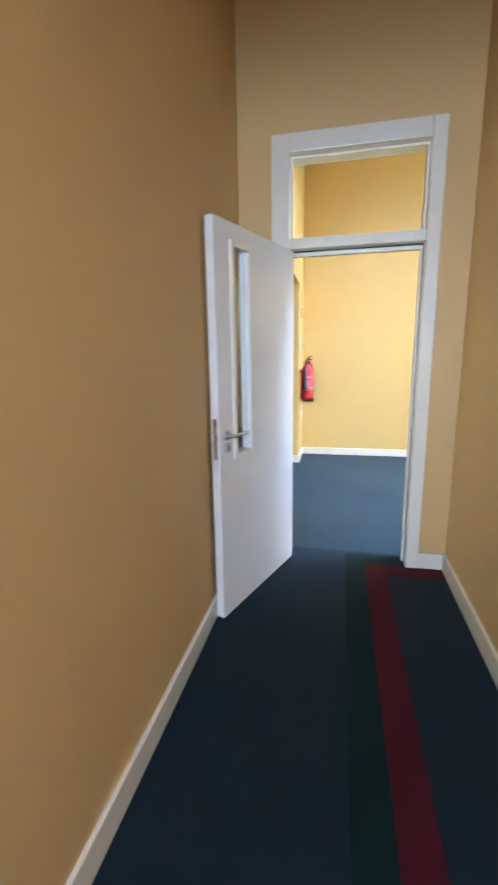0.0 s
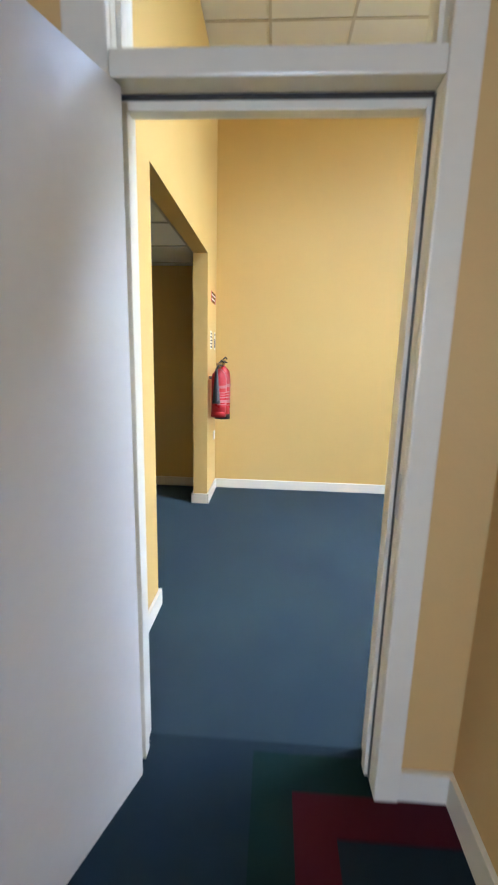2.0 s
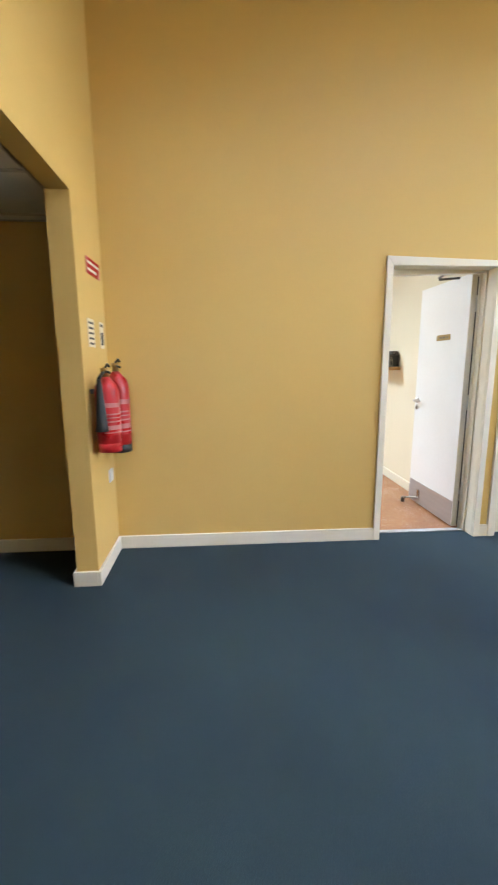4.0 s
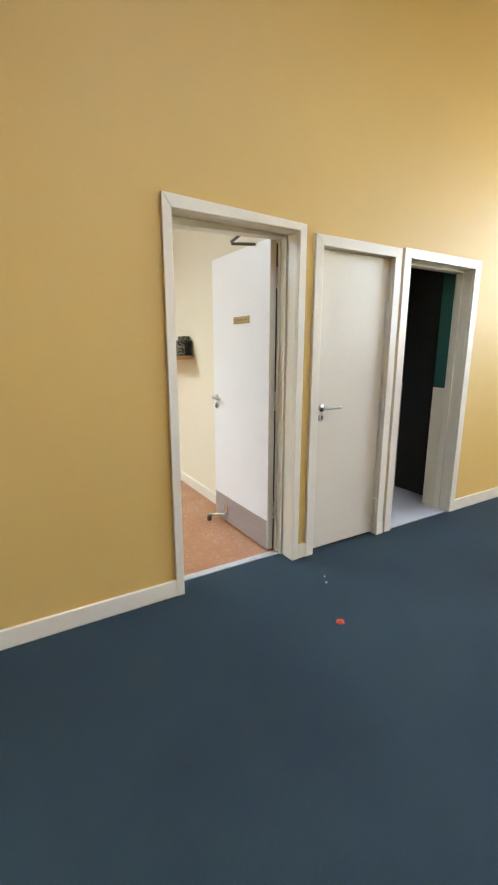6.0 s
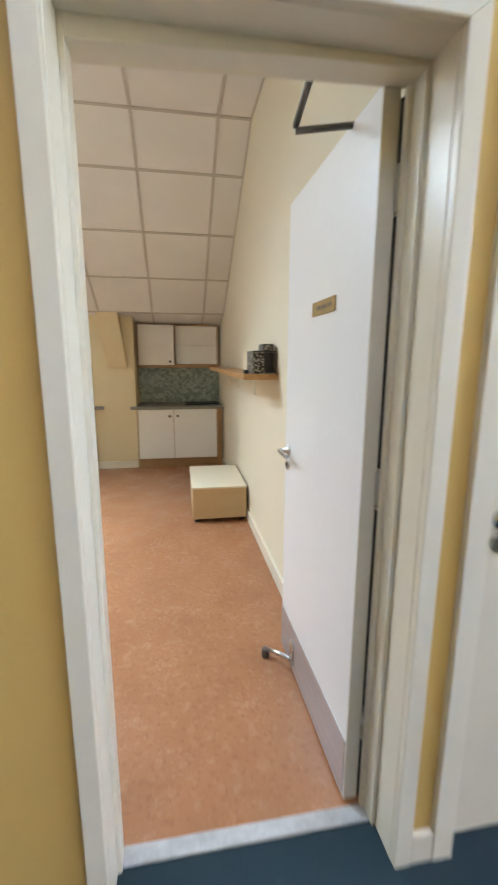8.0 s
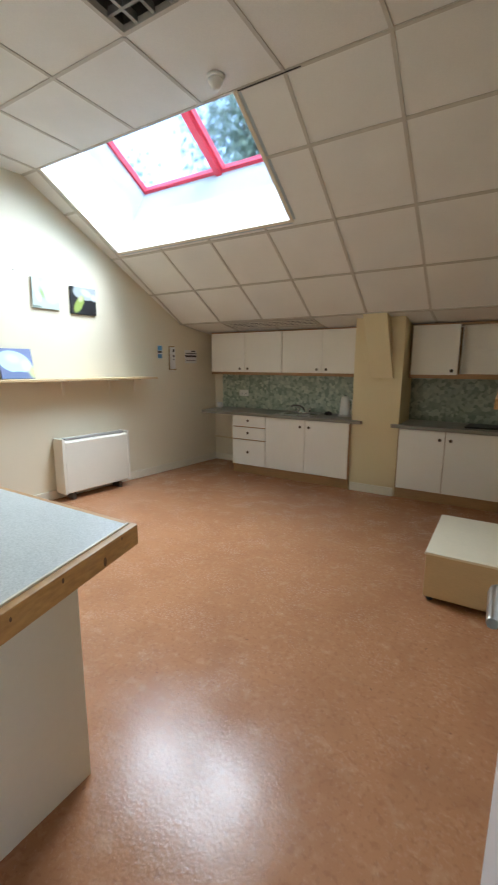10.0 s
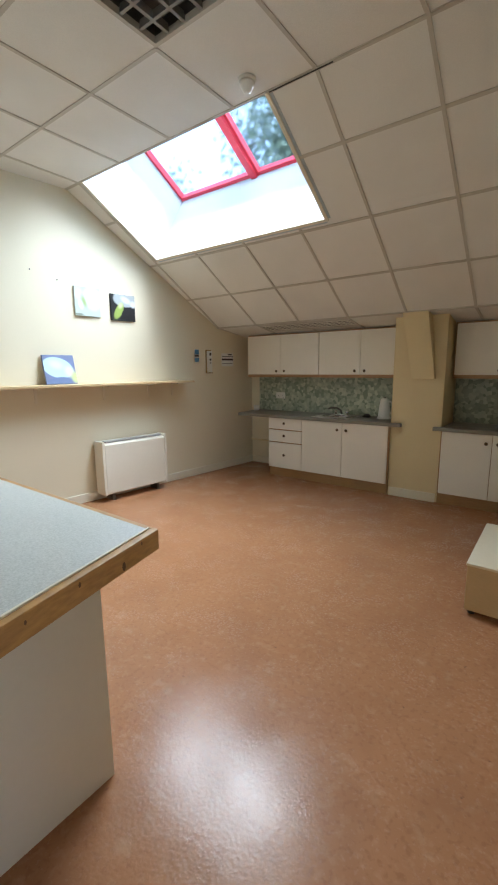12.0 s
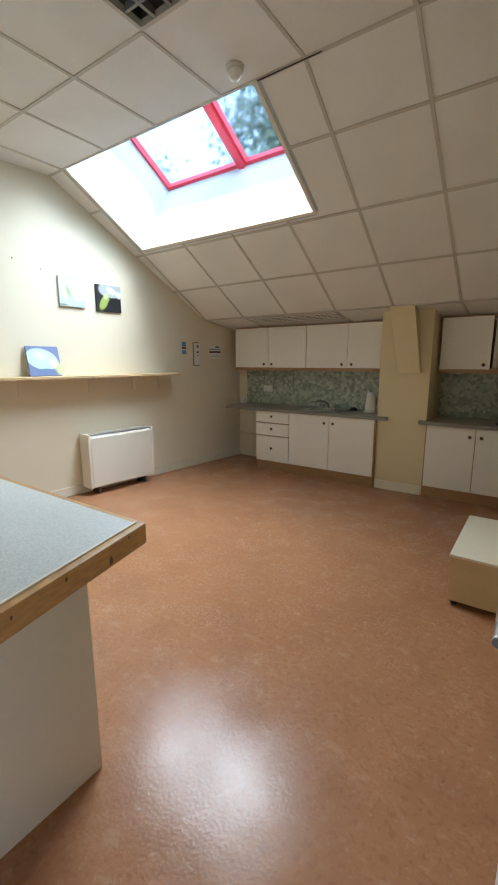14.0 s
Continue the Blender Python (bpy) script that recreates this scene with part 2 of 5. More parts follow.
def prism(points, axis, a, b, bevel=0.0, bm=None):
    """A solid with the outline points (two coordinates each) drawn out along an axis from a to b."""
    bm = bm or bmesh.new()

    def put(p, w):
        return {"x": (w, p[0], p[1]), "y": (p[0], w, p[1]), "z": (p[0], p[1], w)}[axis]
    lo, hi = [bm.verts.new(put(p, a)) for p in points], [bm.verts.new(put(p, b)) for p in points]
    k = len(points)
    f = [bm.faces.new(lo[::-1]), bm.faces.new(hi)] + [bm.faces.new((lo[i], lo[(i + 1) % k], hi[(i + 1) % k], hi[i])) for i in range(k)]
    bmesh.ops.recalc_face_normals(bm, faces=f)
    if bevel:
        bmesh.ops.bevel(bm, geom=list({e for q in f for e in q.edges}), offset=bevel, segments=2, profile=0.6, affect="EDGES")
    return bm


def lathe(profile, centre, steps=20, bm=None, turn=None):
    """A turned solid: (radius, height) from foot to top, about z, then turned and moved."""
    bm = bm or bmesh.new()
    m = Matrix.Translation(centre) @ (turn or Matrix())
    rings = []
    for r, h in profile:
        rings.append([bm.verts.new(m @ Vector((max(r, 1e-4) * math.cos(2 * math.pi * i / steps), max(r, 1e-4) * math.sin(2 * math.pi * i / steps), h))) for i in range(steps)])
    for a, b in zip(rings, rings[1:]):
        for i in range(steps):
            bm.faces.new((a[i], a[(i + 1) % steps], b[(i + 1) % steps], b[i])).smooth = True
    bm.faces.new(rings[0][::-1])
    bm.faces.new(rings[-1])
    return bm


def tube(points, radius, bm=None, steps=8):
    """A round bar along a line of points."""
    bm = bm or bmesh.new()
    pts = [Vector(p) for p in points]
    rings = []
    for i, p in enumerate(pts):
        way = (pts[min(i + 1, len(pts) - 1)] - pts[max(i - 1, 0)]).normalized()
        q = way.to_track_quat("Z", "Y")
        rings.append([bm.verts.new(p + q @ Vector((radius * math.cos(2 * math.pi * k / steps), radius * math.sin(2 * math.pi * k / steps), 0))) for k in range(steps)])
    for a, b in zip(rings, rings[1:]):
        for k in range(steps):
            bm.faces.new((a[k], a[(k + 1) % steps], b[(k + 1) % steps], b[k])).smooth = True
    bm.faces.new(rings[0][::-1])
    bm.faces.new(rings[-1])
    return bm


def solid(name, bm, mat):
    me = bpy.data.meshes.new(name)
    bmesh.ops.recalc_face_normals(bm, faces=bm.faces)
    bm.to_mesh(me)
    bm.free()
    for m in (mat if isinstance(mat, (list, tuple)) else (mat,)):
        me.materials.append(m)
    return new(name, me)


def setting(name, bm, mat, label=""):
    return tagged(solid(name, bm, mat), label, kind="structure")


def thing(name, at, label, category, group="", kind=""):
    ob = new(name)
    ob.empty_display_size = 0.1
    ob.matrix_basis = Matrix.Translation(at)
    return tagged(ob, label, category, group, kind)


def part(name, bm, mat, parent, label=""):
    ob = solid(name, bm, mat)
    ob.parent = parent
    if parent.type == "EMPTY":
        ob.matrix_parent_inverse = parent.matrix_basis.inverted()
    return tagged(ob, label)


def single(name, bm, mat, label, category, group=""):
    return tagged(solid(name, bm, mat), label, category, group)


# ---- plan ----
HALL_Y, KITCH_Y = 2.42, 2.58          # faces of the wall with the three doors
CORR_Y, CORR_H = -0.76, -0.60         # faces of the wall with the corridor door
HALL_Z, CORR_Z, SHADE_SOFFIT_Z = 3.77, 3.70, 2.47
KR, KB = 2.82, 7.55                   # kitchen: right and back walls
KL = -1.10                            # line on which the things of the left wall are built before they are hung
LEAN = 0.10                           # the left wall closes in by this much a metre towards the back
FLAT_Z, KINK_Y, LOW_Y, LOW_Z = 3.082, 4.945, 6.865, 1.920
TILT = math.atan2(FLAT_Z - LOW_Z, LOW_Y - KINK_Y)
SC, SS = math.cos(TILT), math.sin(TILT)
RUN = math.hypot(FLAT_Z - LOW_Z, LOW_Y - KINK_Y)


def on_slope(x, s, h):
    """A point s down the sloping ceiling and h above it."""
    return Vector((x, KINK_Y + s * SC + h * SS, FLAT_Z - s * SS + h * SC))


def left_x(y):
    """Face of the kitchen's left wall, which is not square to the others."""
    return -1.2 + LEAN * (y - 6)


def hang(ob, yc, zc, y, z, k=1.0):
    """Move a thing built on the line KL, about (yc, zc), to the left wall at (y, z)."""
    ob.matrix_basis = Matrix.Translation((left_x(y), y, z)) @ Matrix.Rotation(-math.atan(LEAN), 4, "Z") @ Matrix.Scale(k, 4) @ Matrix.Translation((-KL, -yc, -zc)) @ ob.matrix_basis
    return ob


# floors
setting("floor_hall", boxes((-2.3, 6.6, CORR_H, HALL_Y, -0.12, 0.0), (2.0, 2.82, HALL_Y, 2.55, -0.12, 0.0), (2.93, 3.60, HALL_Y, 2.62, -0.12, 0.0)), CARPET, "dark blue grey worn carpet")
setting("floor_corridor", boxes((-0.2, 1.45, -6.4, CORR_H, -0.12, 0.0)), SHADECARPET, "blue carpet darkened for the corridor's shade, with inlaid coloured bands")
setting("floor_kitchen", boxes((-1.75, KR + 0.1, 2.55, KB + 0.1, -0.12, 0.0)), LINO, "terracotta marbled lino with a worn shine")
setting("floor_washroom", boxes((3.62, 4.75, HALL_Y + 0.01, 4.4, -0.12, 0.002), (KR + 0.14, 3.62, 2.68, 4.4, -0.12, 0.002)), VINYL, "pale grey sheet vinyl floor")
setting("carpet_band_green", boxes((0.645, 0.775, -6.3, -0.645, 0.0, 0.004), (0.775, 1.03, -0.775, -0.645, 0.0, 0.004)), GREENCARPET, "dark green inlaid carpet band")
setting("carpet_band_red", boxes((0.775, 0.90, -6.3, -0.90, 0.0, 0.004), (0.775, 1.262, -0.90, -0.7755, 0.0, 0.004)), REDCARPET, "dark red inlaid carpet band")
setting("carpet_patch_green", boxes((1.70, 2.6, -0.55, 0.44, 0.0, 0.004)), GREENCARPET, "dark green inlaid carpet square")
setting("threshold", boxes((2.04, 2.78, 2.527, 2.577, -0.05, 0.006), bevel=0.002), THRESH, "worn grey white threshold strip")

# hall walls
TOP1, TOP2 = 1.992, 1.935
setting("wall_hall_doors", boxes(
    (-2.3, 2.01, HALL_Y, HALL_Y + 0.08, 0, HALL_Z), (2.01, 2.81, HALL_Y, HALL_Y + 0.08, TOP1 + 0.03, HALL_Z),
    (2.81, 2.93, HALL_Y, HALL_Y + 0.08, 0, HALL_Z), (2.93, 3.58, HALL_Y, HALL_Y + 0.08, TOP2 + 0.03, HALL_Z),
    (3.58, 3.685, HALL_Y, HALL_Y + 0.08, 0, HALL_Z), (3.685, 4.46, HALL_Y, HALL_Y + 0.08, TOP2 + 0.03, HALL_Z),
    (4.46, 6.6, HALL_Y, HALL_Y + 0.08, 0, HALL_Z)), YELLOW, "tall yellow painted wall with three doorways")
setting("wall_hall_pier", boxes((-0.06, 0.07, 1.889, HALL_Y, 0, 2.235), (-0.06, 0.07, CORR_H, HALL_Y, 2.235, HALL_Z), (-0.06, 0.07, CORR_H, 0.20, 0, 2.235)), YELLOW, "yellow painted wall over a wide opening")
setting("wall_hall_corridor", boxes((-2.3, 0.19, CORR_Y + 0.08, CORR_H, 0, HALL_Z), (1.082, 6.6, CORR_Y + 0.08, CORR_H, 0, HALL_Z), (0.19, 1.082, CORR_Y + 0.08, CORR_H, 2.585, HALL_Z)), YELLOW, "yellow painted wall")
setting("wall_hall_end", boxes((6.6, 6.7, CORR_Y, -0.25, 0, HALL_Z + 0.1), (6.6, 6.7, 1.95, HALL_Y + 0.08, 0, HALL_Z + 0.1), (6.6, 6.7, -0.25, 1.95, 0, 1.6), (6.6, 6.7, -0.25, 1.95, 3.1, HALL_Z + 0.1)), YELLOW, "yellow painted end wall")
setting("wall_alcove_end", boxes((-2.4, -2.3, CORR_Y, HALL_Y + 0.08, 0, HALL_Z + 0.1)), YELLOW, "yellow painted end wall")


def ceiling(name, xs, ss, holes, place, back=0.06, label="", skip=()):
    """Lay-in tiles and grid bars, one mesh. xs, ss: the grid lines; place(x, s, h) gives the world point."""
    bm = bmesh.new()

    def slab(x0, x1, s0, s1, h0, h1, slot):
        v = [bm.verts.new(place(x, s, h)) for x in (x0, x1) for s in (s0, s1) for h in (h0, h1)]
        for q in ((0, 1, 3, 2), (4, 6, 7, 5), (0, 4, 5, 1), (2, 3, 7, 6), (0, 2, 6, 4), (1, 5, 7, 3)):
            bm.faces.new([v[i] for i in q]).material_index = slot

    def clear(x0, x1, s0, s1):
        return not any(x0 < b - 1e-4 and x1 > a + 1e-4 and s0 < d - 1e-4 and s1 > c + 1e-4 for a, b, c, d in holes)
    gx = sorted(set(xs) | {w for a, b, _, _ in holes for w in (a, b)})
    gs = sorted(set(ss) | {w for _, _, c, d in holes for w in (c, d)})
    for x0, x1 in zip(gx, gx[1:]):
        for s0, s1 in zip(gs, gs[1:]):
            if clear(x0, x1, s0, s1):
                lift = 0.006 + random.random() * 0.003
                slab(x0, x1, s0, s1, lift, lift + 0.02, 0)
                slab(x0, x1, s0, s1, 0.03, 0.03 + back, 0)
    for x in gx:
        for s0, s1 in zip(gs, gs[1:]):
            if clear(x - 0.01, x + 0.01, s0, s1) and x in xs:
                slab(x - 0.011, x + 0.011, s0, s1, 0.0, 0.008, 1)
    for s in gs:
        for x0, x1 in zip(gx, gx[1:]):
            if clear(x0, x1, s - 0.01, s + 0.01) and s in ss:
                slab(x0, x1, s - 0.011, s + 0.011, 0.001, 0.008, 1)
    return setting(name, bm, (TILE, TBAR), label)


def flat_at(z):
    return lambda x, y, h: Vector((x, y, z + h))


def steps(a, b, first, pitch):
    return [a] + [first + pitch * i for i in range(60) if a + 0.03 < first + pitch * i < b - 0.03] + [b]


# opening for a roof light added out of view to brighten the hall
HX, HS = (1.6, 4.0), (-0.3, 1.0)
ceiling("ceiling_hall", steps(-0.06, 6.6, 0.55, 0.6), steps(CORR_H, HALL_Y, -0.1, 0.6), [(*HX, *HS)], flat_at(HALL_Z), label="pale mineral tile ceiling in a grid")
ceiling("ceiling_alcove", steps(-2.3, -0.06, -1.8, 0.6), steps(CORR_H, HALL_Y, -0.1, 0.6), [], flat_at(2.235), label="low tiled ceiling of the alcove")
# the low rear part is added, out of view, to darken the door wall's top
setting("ceiling_corridor", boxes((-0.2, 1.45, -3.6, CORR_Y, CORR_Z, CORR_Z + 0.1), (-0.2, 1.45, -6.4, -3.6, SHADE_SOFFIT_Z, CORR_Z + 0.1)), PEACH, "painted corridor ceiling with an added soffit that blocks light")
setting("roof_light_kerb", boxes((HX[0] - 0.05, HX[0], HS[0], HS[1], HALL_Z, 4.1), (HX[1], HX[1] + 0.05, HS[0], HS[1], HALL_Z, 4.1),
                                 (HX[0] - 0.05, HX[1] + 0.05, HS[0] - 0.05, HS[0], HALL_Z, 4.1), (HX[0] - 0.05, HX[1] + 0.05, HS[1], HS[1] + 0.05, HALL_Z, 4.1)), SHAFT, "white kerb of the added roof light")
pane = setting("window_2", boxes((HX[0] - 0.05, HX[1] + 0.05, HS[0] - 0.05, HS[1] + 0.05, 4.10, 4.11)), GLASS, "glass pane of the added roof light")
pane.visible_shadow = False

pane = setting("window_4", boxes((6.655, 6.661, -0.25, 1.95, 1.6, 3.1)), GLASS, "tall clear glass window pane")
pane.visible_shadow = False

# corridor walls
setting("wall_corridor_left", boxes((-0.17, -0.05, -6.4, CORR_Y, 0, CORR_Z)), PEACH, "peach painted corridor wall")
setting("wall_corridor_right", boxes((1.275, 1.395, -6.4, CORR_Y, 0, CORR_Z)), PEACH, "peach painted corridor wall")
setting("wall_corridor_door", boxes((-0.17, 0.19, CORR_Y, CORR_Y + 0.08, 0, CORR_Z + 0.1), (1.082, 1.395, CORR_Y, CORR_Y + 0.08, 0, CORR_Z + 0.1), (0.19, 1.082, CORR_Y, CORR_Y + 0.08, 2.585, CORR_Z + 0.1)), PEACH, "peach painted wall around the corridor door")
setting("wall_corridor_end", boxes((-0.17, 0.17, -6.5, -6.4, 0, CORR_Z), (1.07, 1.395, -6.5, -6.4, 0, CORR_Z), (0.17, 1.07, -6.5, -6.4, 0, 1.5), (0.17, 1.07, -6.5, -6.4, 2.3, CORR_Z)), PEACH, "peach painted end wall with a window")
pane = setting("window_3", boxes((0.17, 1.07, -6.46, -6.45, 1.5, 2.3)), GLASS, "clear glass window pane")
pane.visible_shadow = False

# kitchen walls
setting("wall_kitchen_door", boxes((-1.7, 2.01, KITCH_Y - 0.08, KITCH_Y, 0, FLAT_Z + 0.1), (2.01, 2.81, KITCH_Y - 0.08, KITCH_Y, TOP1 + 0.03, FLAT_Z + 0.1), (2.81, KR + 0.12, KITCH_Y - 0.08, KITCH_Y, 0, FLAT_Z + 0.1)), CREAM, "cream painted wall")
gable = [(KITCH_Y, 0), (KB, 0), (KB, LOW_Z + 0.09), (LOW_Y, LOW_Z + 0.09), (KINK_Y, FLAT_Z + 0.09), (KITCH_Y, FLAT_Z + 0.09)]
left_wall = prism(gable, "x", -0.12, 0.0)
for v in left_wall.verts:
    v.co.x += left_x(v.co.y)
setting("wall_kitchen_left", left_wall, CREAM, "cream painted gable wall")
setting("wall_kitchen_right", prism(gable, "x", KR, KR + 0.12), CREAM, "cream painted gable wall")
setting("wall_kitchen_back", boxes((-1.3, KR + 0.12, KB, KB + 0.1, 0, LOW_Z + 0.09)), CREAM, "low cream painted back wall")
setting("chimney_breast", boxes((1.205, 1.715, 7.03, KB, 0, LOW_Z), bevel=0.004), BREAST, "cream painted chimney breast")
rafter = bmesh.new()
rv = [rafter.verts.new(p) for p in ((1.41, 7.035, 1.275), (1.63, 7.035, 1.275), (1.63, 6.985, 1.275), (1.41, 6.985, 1.275), (1.32, 7.035, 1.93), (1.56, 7.035, 1.93), (1.56, 6.86, 1.93), (1.32, 6.86, 1.93))]
for q in ((0, 1, 2, 3), (4, 7, 6, 5), (0, 4, 5, 1), (1, 5, 6, 2), (2, 6, 7, 3), (3, 7, 4, 0)):
    rafter.faces.new([rv[k] for k in q])
setting("boxed_rafter", rafter, BREAST, "boxed in roof strut painted cream")

KX = [-1.72, -1.085, -0.475, 0.135, 0.745, 1.355, 1.965, 2.575, KR]
LIGHT = (0.745, 1.355, 3.067, 4.287)
SKX, SKS = (-1.03, 1.005), (0.0, 0.988)
ceiling("ceiling_kitchen_flat", KX, [KITCH_Y, 3.067, 3.677, 4.287, KINK_Y], [LIGHT], flat_at(FLAT_Z), label="flat ceiling of pale mineral tiles")
ceiling("ceiling_kitchen_slope", KX, [0.0, 0.452, 1.062, 1.662, RUN], [(*SKX, *SKS)], on_slope, label="sloping ceiling of pale mineral tiles")
LOWLIGHT = (-0.475, 0.745, 6.90, 7.20)
DROP = 0.17                           # the low strip falls by this much a metre
ceiling("ceiling_kitchen_low", KX, [LOW_Y, KB], [LOWLIGHT], lambda x, y, h: Vector((x, y, LOW_Z - DROP * (y - LOW_Y) + h)), label="low tiled ceiling strip falling to the cabinets")

# washroom behind the third doorway, store behind the second
setting("wall_washroom", boxes((KR + 0.14, KR + 0.2, 2.7, 4.4, 1.04, 2.6), (KR + 0.14, 4.7, 4.4, 4.46, 1.04, 2.6), (4.435, 4.70, 2.56, 2.665, 1.04, 2.6)), GREENPAINT, "dark green painted upper wall")
setting("wall_washroom_dado", boxes((KR + 0.14, KR + 0.2, 2.7, 4.4, 0, 1.04), (KR + 0.14, 4.7, 4.4, 4.46, 0, 1.04), (4.432, 4.70, 2.56, 2.665, 0, 1.04)), CREAM, "cream lower wall")
setting("wall_washroom_side", boxes((4.70, 4.76, 2.5, 4.46, 1.04, 2.6), (3.60, 3.66, 2.66, 3.3, 0, 2.6)), GREENPAINT, "dark green painted wall")
setting("wall_washroom_side_dado", boxes((4.70, 4.76, 2.5, 4.46, 0, 1.04)), CREAM, "cream lower wall")
# black sheet in place of the darkness deeper in the washroom
setting("dark_void_panel", boxes((4.60, 4.63, 2.67, 3.12, 0.0, 2.6), bevel=0.003), BLACK, "black panel added for the washroom's unlit depth")
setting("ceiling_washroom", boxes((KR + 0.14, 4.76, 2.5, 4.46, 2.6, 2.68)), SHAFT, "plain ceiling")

# ---- skirting boards ----


def skirting(x0, x1, y0, y1, h=0.095):
    setting("baseboard", boxes((x0, x1, y0, y1, 0, h), bevel=0.004), GLOSS, "white gloss painted skirting board")


skirting(0.07, 1.998, HALL_Y - 0.018, HALL_Y)
skirting(4.504, 6.6, HALL_Y - 0.018, HALL_Y)
skirting(-2.3, -0.06, HALL_Y - 0.018, HALL_Y)
skirting(0.07, 0.088, 1.871, HALL_Y - 0.018)
skirting(-0.078, 0.07, 1.871, 1.889)
skirting(-0.078, -0.06, 1.889, HALL_Y - 0.018)
skirting(0.07, 0.088, CORR_H, 0.218)
skirting(-0.06, 0.07, 0.20, 0.218)
skirting(-0.05, -0.032, -6.4, CORR_Y - 0.018, 0.11)
skirting(1.257, 1.275, -6.4, CORR_Y - 0.018, 0.11)
skirting(1.108, 1.275, CORR_Y - 0.018, CORR_Y, 0.11)
skirting(-0.05, 0.154, CORR_Y - 0.018, CORR_Y, 0.11)
skirting(KR - 0.018, KR, 2.62, 6.98)
board = boxes((0.0, 0.018, 3.5, KB - 0.018, 0, 0.095), bevel=0.004)
for v in board.verts:
    v.co.x += left_x(v.co.y)
setting("baseboard", board, GLOSS, "white gloss painted skirting board")
skirting(-1.025, -0.40, KB - 0.018, KB)
skirting(1.22, 1.70, 7.012, 7.03)

# ---- doors ----


def lever(name, parent, x, y, z, out, along, keyhole=True):
    """Lever handle on a round rose: out is the way off the leaf, along the way of the grip."""
    o, a = Vector(out), Vector(along)
    c = Vector((x, y, z))
    q = o.to_track_quat("Z", "Y").to_matrix().to_4x4()
    bm = lathe([(0.026, 0), (0.026, 0.006), (0.023, 0.009), (0.010, 0.010), (0.010, 0.03)], c, 16, None, q)
    tube([c + o * 0.03 - a * 0.006, c + o * 0.042 + a * 0.004, c + o * 0.044 + a * 0.02, c + o * 0.044 + a * 0.118, c + o * 0.044 + a * 0.126], 0.0095, bm, 8)
    part(name, bm, STEEL, parent, "brushed steel lever handle")
    if keyhole:
        k = c - Vector((0, 0, 0.062))
        bm = lathe([(0.026, 0), (0.026, 0.006), (0.023, 0.008)], k, 16, None, q)
        part("keyhole_plate", bm, STEEL, parent, "round steel keyhole plate")
        bm = lathe([(0.006, 0), (0.006, 0.0095)], k + Vector((0, 0, 0.004)), 10, None, q)
        side = o.cross(Vector((0, 0, 1)))
        p, w = k + o * 0.0, side * 0.0035
        v = [p + w, p - w, p - w - Vector((0, 0, 0.014)), p + w - Vector((0, 0, 0.014))]
        lo, hi = [bm.verts.new(u) for u in v], [bm.verts.new(u + o * 0.0095) for u in v]
        bm.faces.new(hi)
        for i in range(4):
            bm.faces.new((lo[i], lo[(i + 1) % 4], hi[(i + 1) % 4], hi[i]))
        part("keyhole", bm, BLACK, parent)


def casing(door, x0, x1, top, width=0.062, depth=(HALL_Y, 2.588), stop_y=2.565, stop=True, head=(0.06, 0.06), drop=0.016):
    """Architrave round the opening, lining through the wall and a stop bead."""
    y0 = depth[0]
    for name, r in (("architrave", (x0 - width, x0, y0 - 0.02, y0 + 0.004, 0, top)), ("architrave", (x1, x1 + width, y0 - 0.02, y0 + 0.004, 0, top)),
                    ("architrave", None)):
        if r:
            inner, outer, high = (x0, x0 - width, head[0]) if r[0] < x0 else (x1, x1 + width, head[1])
            part(name, prism([(outer, 0), (inner, 0), (inner, top), (outer, top + high)], "y", y0 - 0.02, y0 + 0.004, 0.003), GLOSS, door)
        else:
            part(name, prism([(x0, top), (x1, top), (x1 + width, top + head[1]), (x0 - width, top + head[0])], "y", y0 - 0.02, y0 + 0.004, 0.003), GLOSS, door)
    for r in ((x0 - 0.03, x0 + 0.001, y0 + 0.004, depth[1], 0, top), (x1 - 0.001, x1 + 0.03, y0 + 0.004, depth[1], 0, top), (x0 - 0.03, x1 + 0.03, y0 + 0.004, depth[1], top - 0.001, top + 0.03)):
        part("lining", boxes(r, bevel=0.002), GLOSS, door)
    if stop:
        s0, s1 = stop_y - 0.05, stop_y
        for r in ((x0 + 0.001, x0 + 0.013, s0, s1, 0, top), (x1 - 0.013, x1 - 0.001, s0, s1, 0, top)):
            part("door_stop_bead", boxes(r, bevel=0.002), GLOSS, door)
        part("door_stop_bead", prism([(x0 + 0.013, top - drop), (x1 - 0.013, top - 0.016), (x1 - 0.013, top - 0.001), (x0 + 0.013, top - 0.001)], "y", s0, s1 + 0.02, 0.002), GLOSS, door)


# door 1: open into the kitchen
door = tagged(thing("door_1", (2.41, HALL_Y, 0), "white kitchen door standing open in a white frame", "door"), kind="structure")
casing(door, 2.032, 2.78, TOP1, 0.047, head=(0.062, 0.038), drop=0.042)
H1 = Vector((2.756, 2.588, 0))
turn1 = pose(*H1, 0, 0, 0.6)


def turned(bm, m):
    bmesh.ops.transform(bm, matrix=m, verts=bm.verts)
    return bm


